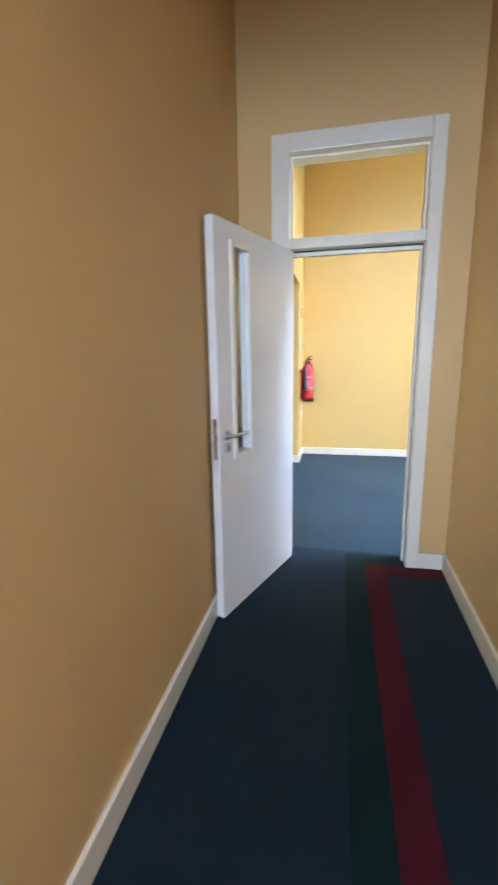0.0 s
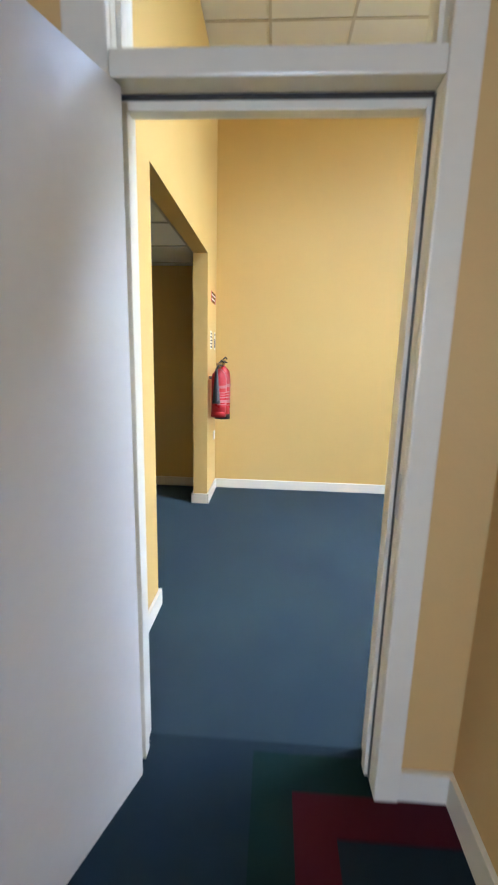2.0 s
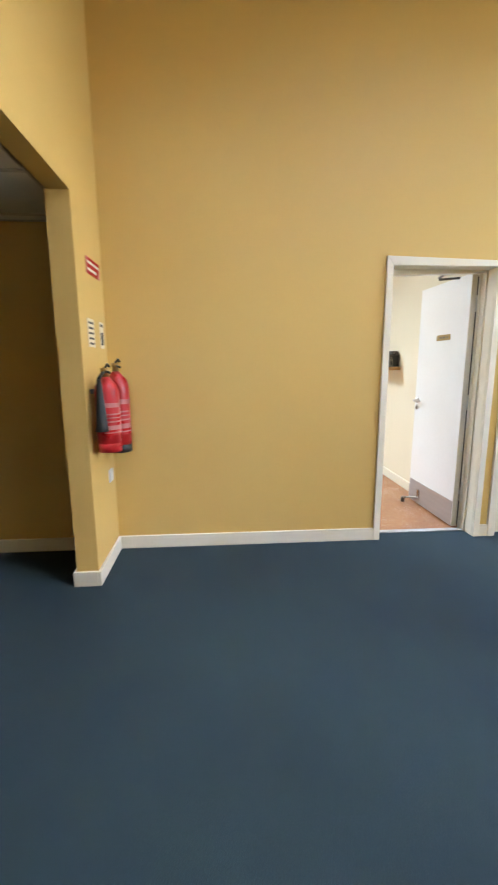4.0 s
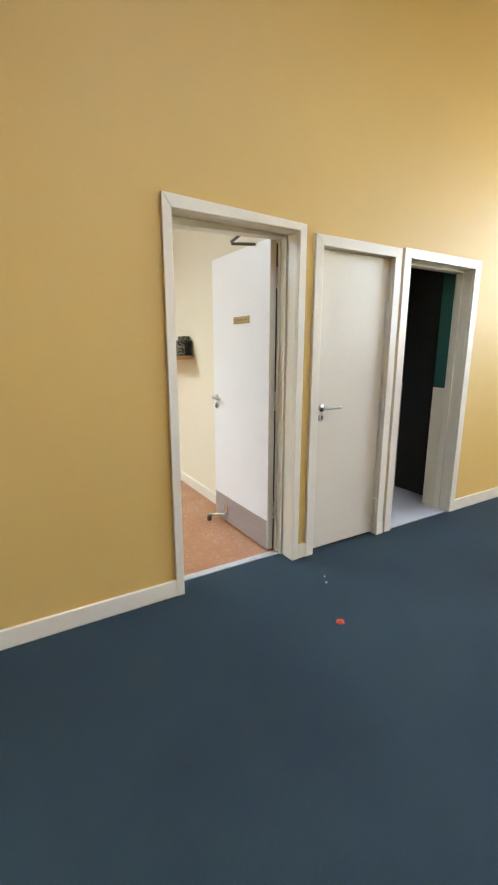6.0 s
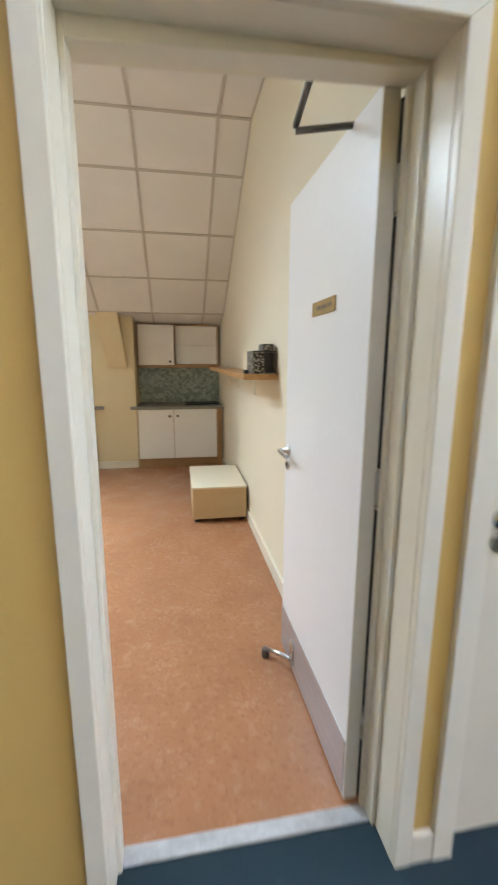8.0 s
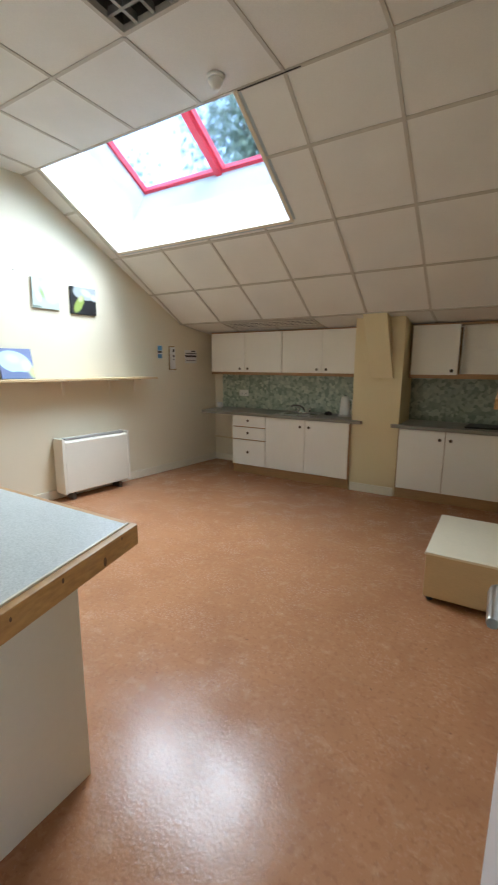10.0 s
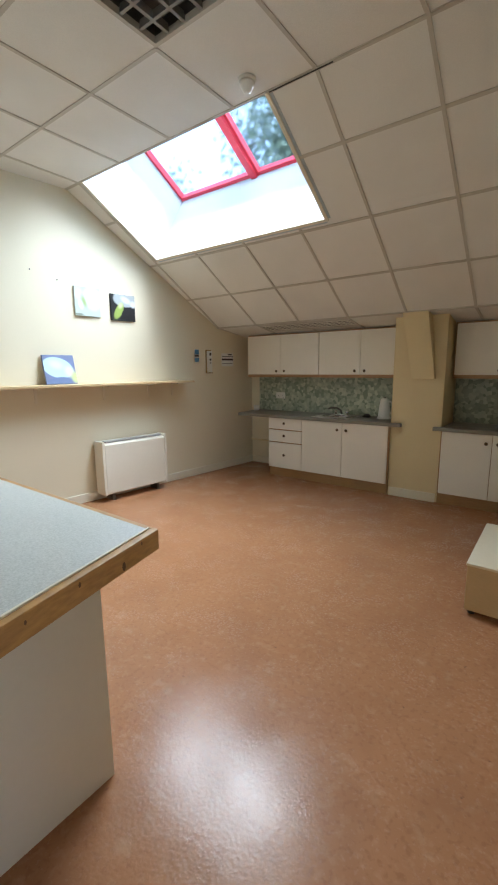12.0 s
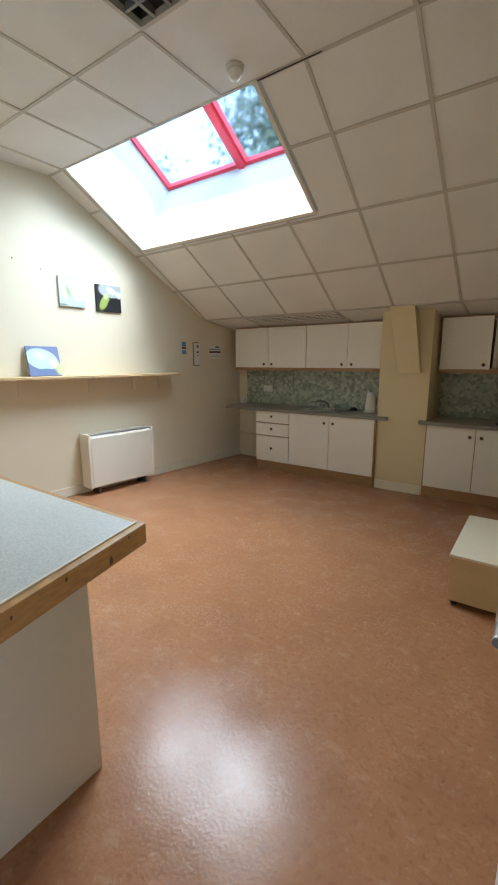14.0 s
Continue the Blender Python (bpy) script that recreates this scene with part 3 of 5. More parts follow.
leaf = part("leaf", turned(boxes((-0.047, -0.003, 0.006, 0.772, 0.012, TOP1 - 0.004), bevel=0.003), turn1), LEAFWHITE, door, "flat white painted door leaf")
part("hinge_edge", turned(boxes((-0.046, -0.004, 0.0030, 0.0065, 0.016, TOP1 - 0.008)), turn1), EDGEPAINT, leaf, "beige painted hinge edge")
part("kick_plate", turned(boxes((-0.0495, -0.0465, 0.012, 0.766, 0.016, 0.222), bevel=0.001), turn1), KICK, leaf, "scuffed aluminium kick plate")
part("name_plate", turned(boxes((-0.0505, -0.0465, 0.238, 0.446, 1.520, 1.566), bevel=0.001), turn1), BRASS, leaf, "small worn brass plate")
bm = bmesh.new()
for i, w in enumerate((0.018, 0.012, 0.022, 0.014, 0.018, 0.010)):
    y = 0.268 + i * 0.024
    box(bm, -0.0515, -0.0500, y, y + w * 0.75, 1.537, 1.550)
part("engraving", turned(bm, turn1), DARKMETAL, leaf)
d = (turn1.to_3x3() @ Vector((-1, 0, 0)))
a = (turn1.to_3x3() @ Vector((0, -1, 0)))
p = turn1 @ Vector((-0.047, 0.718, 0.99))
lever("handle", leaf, p.x, p.y, p.z, d, a)
for z in (0.24, 0.98, 1.72):
    part("hinge", turned(boxes((-0.006, 0.006, -0.006, 0.014, z, z + 0.1)), turn1), STEEL, door, "steel butt hinge")
# black strips that stand in for the dark gap along the hinge edge
for z0, z1 in ((0.03, 0.23), (0.35, 0.97), (1.09, 1.71), (1.83, 1.96)):
    part("gap_strip", turned(boxes((-0.0025, 0.007, -0.002, 0.010, z0, z1)), turn1), BLACK, door, "black strip for the dark of the hinge gap")
part("rebate", boxes((2.7572, 2.779, 2.5655, 2.5855, 0, TOP1 - 0.003), bevel=0.002), GLOSS, door, "painted rebate at the hinge side")
# overhead closer: arm from the frame head to the leaf
elbow = Vector((2.563, 2.80, TOP1 - 0.004))
closer = part("closer_arm", tube([Vector((2.545, 2.585, TOP1 + 0.016)), elbow], 0.009), DARKMETAL, door, "dark metal closer arm")
part("closer_arm", tube([elbow + Vector((0, 0, -0.012)), turn1 @ Vector((-0.03, 0.17, TOP1 - 0.008))], 0.009), DARKMETAL, door, "dark metal closer arm")
part("closer_body", turned(boxes((-0.004, 0.045, 0.10, 0.36, TOP1 - 0.075, TOP1 - 0.015), bevel=0.006), turn1), DARKMETAL, leaf, "dark metal door closer")
# foot operated holder at the free edge
holder = part("door_holder", turned(boxes((-0.058, -0.0495, 0.555, 0.60, 0.05, 0.15), bevel=0.003), turn1), STEEL, leaf, "steel flip down door holder")
p0 = turn1 @ Vector((-0.058, 0.575, 0.07))
p1 = Vector((2.605, 3.285, 0.042))
part("holder_leg", tube([p0, p0.lerp(p1, 0.5) + Vector((0, 0, 0.004)), p1], 0.010), STEEL, holder)
part("rubber_foot", lathe([(0.016, -0.042), (0.019, -0.036), (0.018, -0.008), (0.012, 0.004)], p1, 12), DARKMETAL, holder, "worn rubber foot")

# door 2: shut
door = tagged(thing("door_2", (3.31, HALL_Y, 0), "shut white flush door with steel lever handle", "door"), kind="structure")
casing(door, 2.953, 3.555, TOP2, 0.060, stop=False)
leaf = part("leaf", boxes((2.957, 3.551, HALL_Y + 0.028, HALL_Y + 0.07, 0.012, TOP2 - 0.004), bevel=0.003), LEAFPAINT, door, "flat white painted door leaf")
lever("handle", leaf, 3.02, HALL_Y + 0.028, 0.985, (0, -1, 0), (1, 0, 0))
for z in (0.17, 0.93, 1.66):
    part("hinge", boxes((3.545, 3.565, HALL_Y - 0.004, HALL_Y + 0.03, z, z + 0.11), bevel=0.004), GLOSS, door, "painted butt hinge")
part("plinth_block", boxes((3.552, 3.62, HALL_Y - 0.026, HALL_Y - 0.019, 0, 0.09), bevel=0.004), GLOSS, door)
setting("wall_store_back", boxes((2.95, 3.62, 2.62, 2.68, 0, 2.6)), CREAM, "plain wall closing the store")
setting("baseboard_1", boxes((2.828, 2.892, HALL_Y - 0.018, HALL_Y, 0, 0.095), bevel=0.004), GLOSS, "short white skirting between two door frames")

# door 3: frame without a leaf, dark washroom behind
door = tagged(thing("door_3", (4.09, HALL_Y, 0), "white door frame open to a dark washroom", "door"), kind="structure")
casing(door, 3.71, 4.435, TOP2 + 0.01, 0.068, (HALL_Y, 2.56), 2.545)
leaf = part("leaf", boxes((3.715, 3.757, 2.57, 3.26, 0.012, TOP2 - 0.01), bevel=0.003), LEAFPAINT, door, "white door leaf folded back into the dark room")

# corridor door with fanlight
door = tagged(thing("door_4", (0.64, CORR_Y, 0), "white corridor door with fanlight standing open", "door"), kind="structure")
FX0, FX1, FT, TR = 0.262, 1.032, 2.518, 2.060
for r in ((0.155, FX0, CORR_Y - 0.024, CORR_Y + 0.004, 0, 2.617), (FX1, 1.108, CORR_Y - 0.024, CORR_Y + 0.004, 0, 2.617), (FX0, FX1, CORR_Y - 0.024, CORR_Y + 0.004, FT, 2.617)):
    part("architrave", boxes(r, bevel=0.006), GLOSS, door)
for r in ((FX0 - 0.07, FX0, CORR_Y + 0.004, CORR_H + 0.01, 0, 2.59), (FX1, FX1 + 0.05, CORR_Y + 0.004, CORR_H + 0.01, 0, 2.59), (FX0, FX1, CORR_Y + 0.004, CORR_H + 0.01, FT, 2.59)):
    part("lining", boxes(r, bevel=0.003), GLOSS, door)
part("transom", boxes((FX0, FX1, CORR_Y - 0.02, CORR_H, 2.0, TR), bevel=0.006), GLOSS, door)
for r in ((FX0, FX0 + 0.014, -0.70, -0.66, 0, 2.0), (FX1 - 0.014, FX1, -0.70, -0.66, 0, 2.0), (FX0 + 0.014, FX1 - 0.014, -0.70, -0.66, 1.972, 2.0)):
    part("door_stop_bead", boxes(r, bevel=0.002), GLOSS, door)
for r in ((FX0, FX0 + 0.012, -0.72, -0.68, TR, FT), (FX1 - 0.012, FX1, -0.72, -0.68, TR, FT), (FX0 + 0.012, FX1 - 0.012, -0.72, -0.68, FT - 0.012, FT), (FX0 + 0.012, FX1 - 0.012, -0.72, -0.68, TR, TR + 0.012)):
    part("glazing_bead", boxes(r), GLOSS, door)
fan = part("fanlight_pane", boxes((FX0 + 0.006, FX1 - 0.006, -0.672, -0.667, TR + 0.006, FT - 0.006)), GLASS, door, "clear glass fanlight")
fan.visible_shadow = False
for r in ((FX1 - 0.0025, FX1, -0.716, -0.700, 0.0, 1.995), (FX0, FX1 - 0.003, -0.716, -0.700, 1.9935, 1.9995)):
    part("draught_seal", boxes(r), BLACK, door, "dark seal strip")
part("strike_plate", boxes((FX1 - 0.003, FX1, -0.745, -0.722, 0.93, 1.06)), STEEL, door, "steel strike plate")
# leaf, hinged on its far edge, swung back to the corridor's wall
turn4 = pose(0.285, CORR_Y - 0.005, 0, 0, 0, -109.2)
W4 = 0.825
LY0, LY1 = -0.044, 0.0


def leaf4(*rows, bevel=0.003):
    return turned(boxes(*rows, bevel=bevel), turn4)


GX0, GX1, GZ0, GZ1 = 0.535, 0.672, 0.885, 1.885
leaf = part("leaf", leaf4((0.0, GX0, LY0, LY1, 0.012, 1.99), (GX1, W4, LY0, LY1, 0.012, 1.99), (GX0, GX1, LY0, LY1, 0.012, GZ0), (GX0, GX1, LY0, LY1, GZ1, 1.99), bevel=0.0), LEAFOLD, door, "flat white painted door leaf with a narrow vision panel")
for side in ((LY1, LY1 + 0.012), (LY0 - 0.012, LY0)):
    for r in ((GX0 - 0.028, GX0, *side, GZ0 - 0.028, GZ1 + 0.028), (GX1, GX1 + 0.028, *side, GZ0 - 0.028, GZ1 + 0.028), (GX0, GX1, *side, GZ1, GZ1 + 0.028), (GX0, GX1, *side, GZ0 - 0.028, GZ0)):
        part("glazing_bead", leaf4(r), GLOSS, leaf)
vp = part("vision_pane", leaf4((GX0, GX1, -0.025, -0.019, GZ0, GZ1), bevel=0), DOORGLASS, leaf, "narrow wired glass vision panel")
vp.visible_shadow = False
o4, a4 = turn4.to_3x3() @ Vector((0, 1, 0)), turn4.to_3x3() @ Vector((-1, 0, 0))
p = turn4 @ Vector((W4 - 0.07, LY1, 0.99))
lever("handle", leaf, p.x, p.y, p.z, o4, a4)
part("lock_plate", leaf4((W4 - 0.001, W4 + 0.002, -0.034, -0.010, 0.88, 1.08), bevel=0), STEEL, leaf, "steel lock forend")

# ---- roof window of the kitchen ----
SHD = 0.82


def slope_box(bm, x0, x1, s0, s1, h0, h1):
    v = [bm.verts.new(on_slope(x, s, h)) for x in (x0, x1) for s in (s0, s1) for h in (h0, h1)]
    for q in ((0, 1, 3, 2), (4, 6, 7, 5), (0, 4, 5, 1), (2, 3, 7, 6), (0, 2, 6, 4), (1, 5, 7, 3)):
        bm.faces.new([v[i] for i in q])
    return bm


def slope_boxes(*rows):
    bm = bmesh.new()
    for r in rows:
        slope_box(bm, *r)
    return bm


X0, X1, S0, S1 = SKX[0], SKX[1], SKS[0], SKS[1]
setting("roof_window_shaft", slope_boxes((X0 - 0.04, X0 + 0.005, S0, S1, 0.002, SHD), (X1 - 0.005, X1 + 0.04, S0, S1, 0.002, SHD), (X0 + 0.005, X1 - 0.005, S0 - 0.04, S0 + 0.005, 0.002, SHD), (X0 + 0.005, X1 - 0.005, S1 - 0.005, S1 + 0.04, 0.002, SHD)), SHAFT, "white shaft in darkened paint below the roof window")
setting("trim", slope_boxes((X0 - 0.02, X0 + 0.008, S0, S1 + 0.02, -0.006, 0.002), (X1 - 0.008, X1 + 0.02, S0, S1 + 0.02, -0.006, 0.002), (X0 + 0.008, X1 - 0.008, S1 - 0.008, S1 + 0.02, -0.006, 0.002)), GLOSS, "thin white edge trim of the shaft")
setting("ceiling_gap", boxes((1.03, 1.46, KINK_Y - 0.004, KINK_Y + 0.004, FLAT_Z - 0.004, FLAT_Z - 0.001)), BLACK, "dark gap along the ceiling fold")
win = tagged(thing("window_1", on_slope(0, 0.5, SHD), "two light roof window with red frames", "window"), kind="structure")
for a, b in ((X0 + 0.006, -0.032), (0.032, X1 - 0.006)):
    for r in ((a, a + 0.028, S0, S1, SHD, SHD + 0.06), (b - 0.028, b, S0, S1, SHD, SHD + 0.06), (a + 0.028, b - 0.028, S0, S0 + 0.04, SHD, SHD + 0.06), (a + 0.028, b - 0.028, S1 - 0.04, S1, SHD, SHD + 0.06)):
        part("sash", slope_boxes(r), REDFRAME, win, "red painted sash bar")
    g = part("pane", slope_boxes((a + 0.028, b - 0.028, S0 + 0.04, S1 - 0.04, SHD + 0.03, SHD + 0.036)), ROOFGLASS, win, "clear roof glass")
    g.visible_shadow = False
part("mullion", slope_boxes((-0.032, 0.032, S0, S1, SHD - 0.03, SHD + 0.06)), REDFRAME, win, "red painted mullion")
setting("roof", slope_boxes((KL - 0.6, X0 - 0.002, -1.6, RUN + 0.5, SHD, SHD + 0.08), (X1 + 0.002, KR + 0.6, -1.6, RUN + 0.5, SHD, SHD + 0.08), (X0 - 0.002, X1 + 0.002, -1.6, S0 - 0.002, SHD, SHD + 0.08), (X0 - 0.002, X1 + 0.002, S1 + 0.002, RUN + 0.5, SHD, SHD + 0.08)), SLATE, "slate roof slope")

# ---- kitchen units ----
FY, BY = 7.00, KB - 0.003


def knob(parent, x, y, z):
    part("knob", lathe([(0.007, 0), (0.007, 0.012), (0.015, 0.016), (0.017, 0.022), (0.013, 0.028), (0.004, 0.030)], (x, y, z), 12, None, Matrix.Rotation(radians(90), 4, "X")), KNOBMETAL, parent, "small dark brass knob")


def front(parent, name, x0, x1, z0, z1, y, kx, kz):
    f = part(name, boxes((x0 + 0.002, x1 - 0.002, y, y + 0.017, z0 + 0.003, z1 - 0.003), bevel=0.002), CUPBOARD, parent, "cream laminate front")
    knob(f, kx, y, kz)
    return f


BASE = "base units of the kitchen"
u = thing("drawer_unit", (-0.12, 7.25, 0), "cream three drawer kitchen base unit with oak sides", "drawer unit", BASE)
part("body", boxes((-0.378, 0.117, FY + 0.018, BY, 0.11, 0.765)), OAK, u, "oak laminate carcass")
for z0, z1 in ((0.62, 0.765), (0.455, 0.612), (0.115, 0.447)):
    front(u, "drawer_front", -0.374, 0.116, z0, z1, FY, -0.13, (z0 + z1) / 2 + 0.01)
part("plinth", boxes((-0.378, 0.117, FY + 0.035, FY + 0.05, 0, 0.11)), OAK, u, "oak laminate plinth")
u = thing("sink_unit", (0.66, 7.25, 0), "cream two door sink base unit with oak sides", "cabinet", BASE)
part("body", boxes((0.119, 1.205, FY + 0.018, BY, 0.11, 0.765), (1.19, 1.205, FY, FY + 0.018, 0.0, 0.765)), OAK, u, "oak laminate carcass")
front(u, "door", 0.119, 0.652, 0.115, 0.765, FY, 0.60, 0.68)
front(u, "door", 0.654, 1.188, 0.115, 0.765, FY, 0.71, 0.68)
part("plinth", boxes((0.119, 1.19, FY + 0.035, FY + 0.05, 0, 0.11)), OAK, u, "oak laminate plinth")
u = thing("base_cabinet", (2.23, 7.25, 0), "cream two door base cabinet with oak sides", "cabinet", BASE)
part("body", boxes((1.717, 2.80, FY + 0.018, BY, 0.11, 0.757), (2.735, 2.80, FY, FY + 0.018, 0.0, 0.757)), OAK, u, "oak laminate carcass")
front(u, "door", 1.728, 2.176, 0.112, 0.755, FY, 2.13, 0.67)
front(u, "door", 2.178, 2.732, 0.112, 0.755, FY, 2.23, 0.67)
part("plinth", boxes((1.717, 2.80, FY + 0.035, FY + 0.05, 0, 0.11)), OAK, u, "oak laminate plinth")
single("worktop", prism([(-0.855, 6.968), (1.325, 6.968), (1.325, 7.028), (1.202, 7.028), (1.202, BY), (-0.925, BY)], "z", 0.767, 0.803, 0.005), WORKTOP, "grey speckled worktop running over base units", "worktop")
single("worktop", prism([(1.645, 6.968), (KR - 0.002, 6.968), (KR - 0.002, BY), (1.718, BY), (1.718, 7.028), (1.645, 7.028)], "z", 0.759, 0.795, 0.005), WORKTOP, "short grey speckled worktop beside the chimney breast", "worktop")

WY = 7.28


def wall_unit(name, x0, x1, doors, label, opening=None):
    u = thing(name, ((x0 + x1) / 2, 7.4, 1.28), label, "wall cabinet", "wall units of the kitchen")
    bm = boxes((x0, x1, WY + 0.018, BY, 1.305, 1.323), (x0, x1, WY + 0.018, BY, 1.82, 1.838), (x0, x0 + 0.018, WY + 0.018, BY, 1.323, 1.82), (x1 - 0.018, x1, WY + 0.018, BY, 1.323, 1.82), (x0 + 0.018, x1 - 0.018, BY - 0.008, BY, 1.323, 1.82))
    part("carcass", bm, OAK, u, "oak laminate carcass")
    part("pelmet", boxes((x0, x1, WY + 0.005, WY + 0.022, 1.275, 1.305)), OAK, u, "oak pelmet strip")
    for a, b, k in doors:
        front(u, "door", a, b, 1.308, 1.826, WY, k, 1.355)
    if opening:
        part("lining", boxes((opening[0], opening[1], WY + 0.10, WY + 0.108, 1.325, 1.818), (opening[0], opening[1], WY + 0.022, WY + 0.10, 1.3235, 1.33), (opening[0], opening[0] + 0.006, WY + 0.022, WY + 0.10, 1.33, 1.818), (opening[1] - 0.006, opening[1], WY + 0.022, WY + 0.10, 1.33, 1.818)), CUPBOARD, u, "cream inside of the open cabinet")
        part("shelf", boxes((opening[0] + 0.006, opening[1] - 0.006, WY + 0.06, WY + 0.10, 1.565, 1.58)), CUPBOARD, u, "cream inner shelf")


wall_unit("wall_cabinet", -0.915, 0.186, ((-0.913, -0.37, -0.43), (-0.37, 0.184, -0.31)), "cream two door wall cabinet with oak edges")
wall_unit("wall_cabinet", 0.188, 1.165, ((0.19, 0.728, 0.67), (0.728, 1.163, 0.79)), "cream two door wall cabinet beside the chimney breast")
wall_unit("wall_cabinet", 1.735, 2.79, ((1.745, 2.205, 2.15),), "wall cabinet with one cream door and one open half", (2.225, 2.77))

# ---- island worktop by the door ----
u = thing("island_counter", (1.2, 3.0, 0), "pale grey speckled counter with pine edge on a white panel", "counter")
part("end_panel", boxes((1.50, 1.545, KITCH_Y + 0.01, 3.22, 0, 0.858), bevel=0.002), LEAFPAINT, u, "white painted end panel")
part("front_panel", boxes((KL + 0.4, 1.50, 3.19, 3.22, 0, 0.858)), LEAFPAINT, u, "white painted front panel")
part("top", prism([(KL + 0.3, KITCH_Y + 0.004), (1.865, KITCH_Y + 0.004), (1.66, 3.325), (KL + 0.3, 3.325)], "z", 0.860, 0.902, 0.003), ISLANDTOP, u, "pale grey speckled laminate top")
part("edge_strip", prism([(1.868, KITCH_Y + 0.004), (1.89, KITCH_Y + 0.004), (1.686, 3.35), (1.662, 3.35), (1.662, 3.328)], "z", 0.832, 0.898, 0.003), EDGEPINE, u, "varnished pine edge strip")
part("edge_strip", boxes((KL + 0.3, 1.660, 3.328, 3.35, 0.832, 0.898), bevel=0.003), EDGEPINE, u, "varnished pine edge strip")

part("rim_strip", prism([(1.861, KITCH_Y + 0.004), (1.868, KITCH_Y + 0.004), (1.6635, 3.332), (1.6565, 3.332)], "z", 0.897, 0.9030, 0.0005), GLOSS, u, "pale worn line along the top's edge")
KNOT = material("dark_pine_knot", (0.13, 0.055, 0.02), 0.5, 0.1, 60, 0.2, 20, 0.05)
edge = Vector((1.686 - 1.89, 3.35 - KITCH_Y - 0.004, 0)).normalized()
out = Vector((edge.y, -edge.x, 0))
for along, z, r in ((0.30, 0.874, 0.004), (0.455, 0.880, 0.005), (0.62, 0.851, 0.009), (0.705, 0.885, 0.004)):
    at = Vector((1.89, KITCH_Y + 0.004, z)) + edge * along - out * 0.002
    part("knot", lathe([(r, 0.0), (r, 0.0023)], at, 12, None, out.to_track_quat("Z", "Y").to_matrix().to_4x4() @ Matrix.Diagonal((0.8, 1.5, 1, 1))), KNOT, u, "dark pine knot")

# ---- low box ----
u = thing("low_box", (2.57, 5.37, 0), "low cream topped beige box by the wall", "box")
part("body", boxes((2.335, 2.795, 5.0, 5.74, 0.03, 0.298), bevel=0.003), BEIGE, u, "beige board sides")
part("lid", boxes((2.33, 2.80, 4.993, 5.745, 0.298, 0.314), bevel=0.003), PALEBOARD, u, "pale cream board lid")
for x in (2.37, 2.76):
    for y in (5.04, 5.70):
        part("foot", lathe([(0.018, 0), (0.02, 0.004), (0.02, 0.03)], (x, y, 0), 12), BLACK, u, "black castor foot")

# ---- storage heater ----
u = thing("storage_heater", (-0.98, 5.28, 0), "cream slim storage heater on the wall", "heater")
HXF = -0.91
part("casing", prism([(KL + 0.025, 0.075), (HXF - 0.012, 0.075), (HXF, 0.085), (HXF, 0.59), (HXF - 0.012, 0.606), (KL + 0.025, 0.622)], "y", 4.965, 5.690, 0.004), HEATERPAINT, u, "cream enamelled casing")
part("top_grille", boxes((HXF - 0.10, HXF - 0.025, 4.99, 5.665, 0.612, 0.628), bevel=0.003), KICK, u, "grey outlet grille")
for y in (4.935, 5.692):
    part("end_cap", boxes((KL + 0.02, HXF + 0.003, y, y + 0.028, 0.07, 0.630), bevel=0.008), HEATERPAINT, u)
for y in (5.03, 5.58):
    part("foot", boxes((KL + 0.03, HXF - 0.02, y, y + 0.03, 0, 0.074)), DARKMETAL, u, "dark metal foot")
hang(u, 5.33, 0.0, 5.43, 0.0, 1.035)

# ---- shelves ----


def bracket_shelf(name, x0, x1, y0, y1, z, brackets, wall_x, label, thick=0.024):
    u = thing(name, ((x0 + x1) / 2, (y0 + y1) / 2, z), label, "shelf")
    part("board", boxes((x0, x1, y0, y1, z - thick, z), bevel=0.003), PINE if wall_x > 0 else BEIGE, u, "pine shelf board")
    for y in brackets:
        inner = 1 if wall_x < x0 + 0.01 else -1
        w = wall_x + inner * 0.001
        bm = boxes((min(w, w + inner * 0.012), max(w, w + inner * 0.012), y - 0.012, y + 0.012, z - 0.18, z - thick))
        box(bm, min(w + inner * 0.012, w + inner * 0.15), max(w + inner * 0.012, w + inner * 0.15), y - 0.010, y + 0.010, z - thick - 0.012, z - thick)
        part("bracket", bm, GLOSS, u, "white metal bracket")
    return u


hang(bracket_shelf("wall_shelf", KL, -0.86, 3.0, 6.19, 1.265, (3.7, 4.42, 5.12, 5.68, 6.02), KL, "long pale wooden wall shelf on white brackets"), 4.595, 1.265, 4.665, 1.257)
bracket_shelf("wall_shelf", 2.615, KR, 4.0, 6.6, 1.295, (4.75, 5.6, 6.4), KR, "wooden wall shelf over the low box", 0.034)

# ---- trees beyond the roof window ----


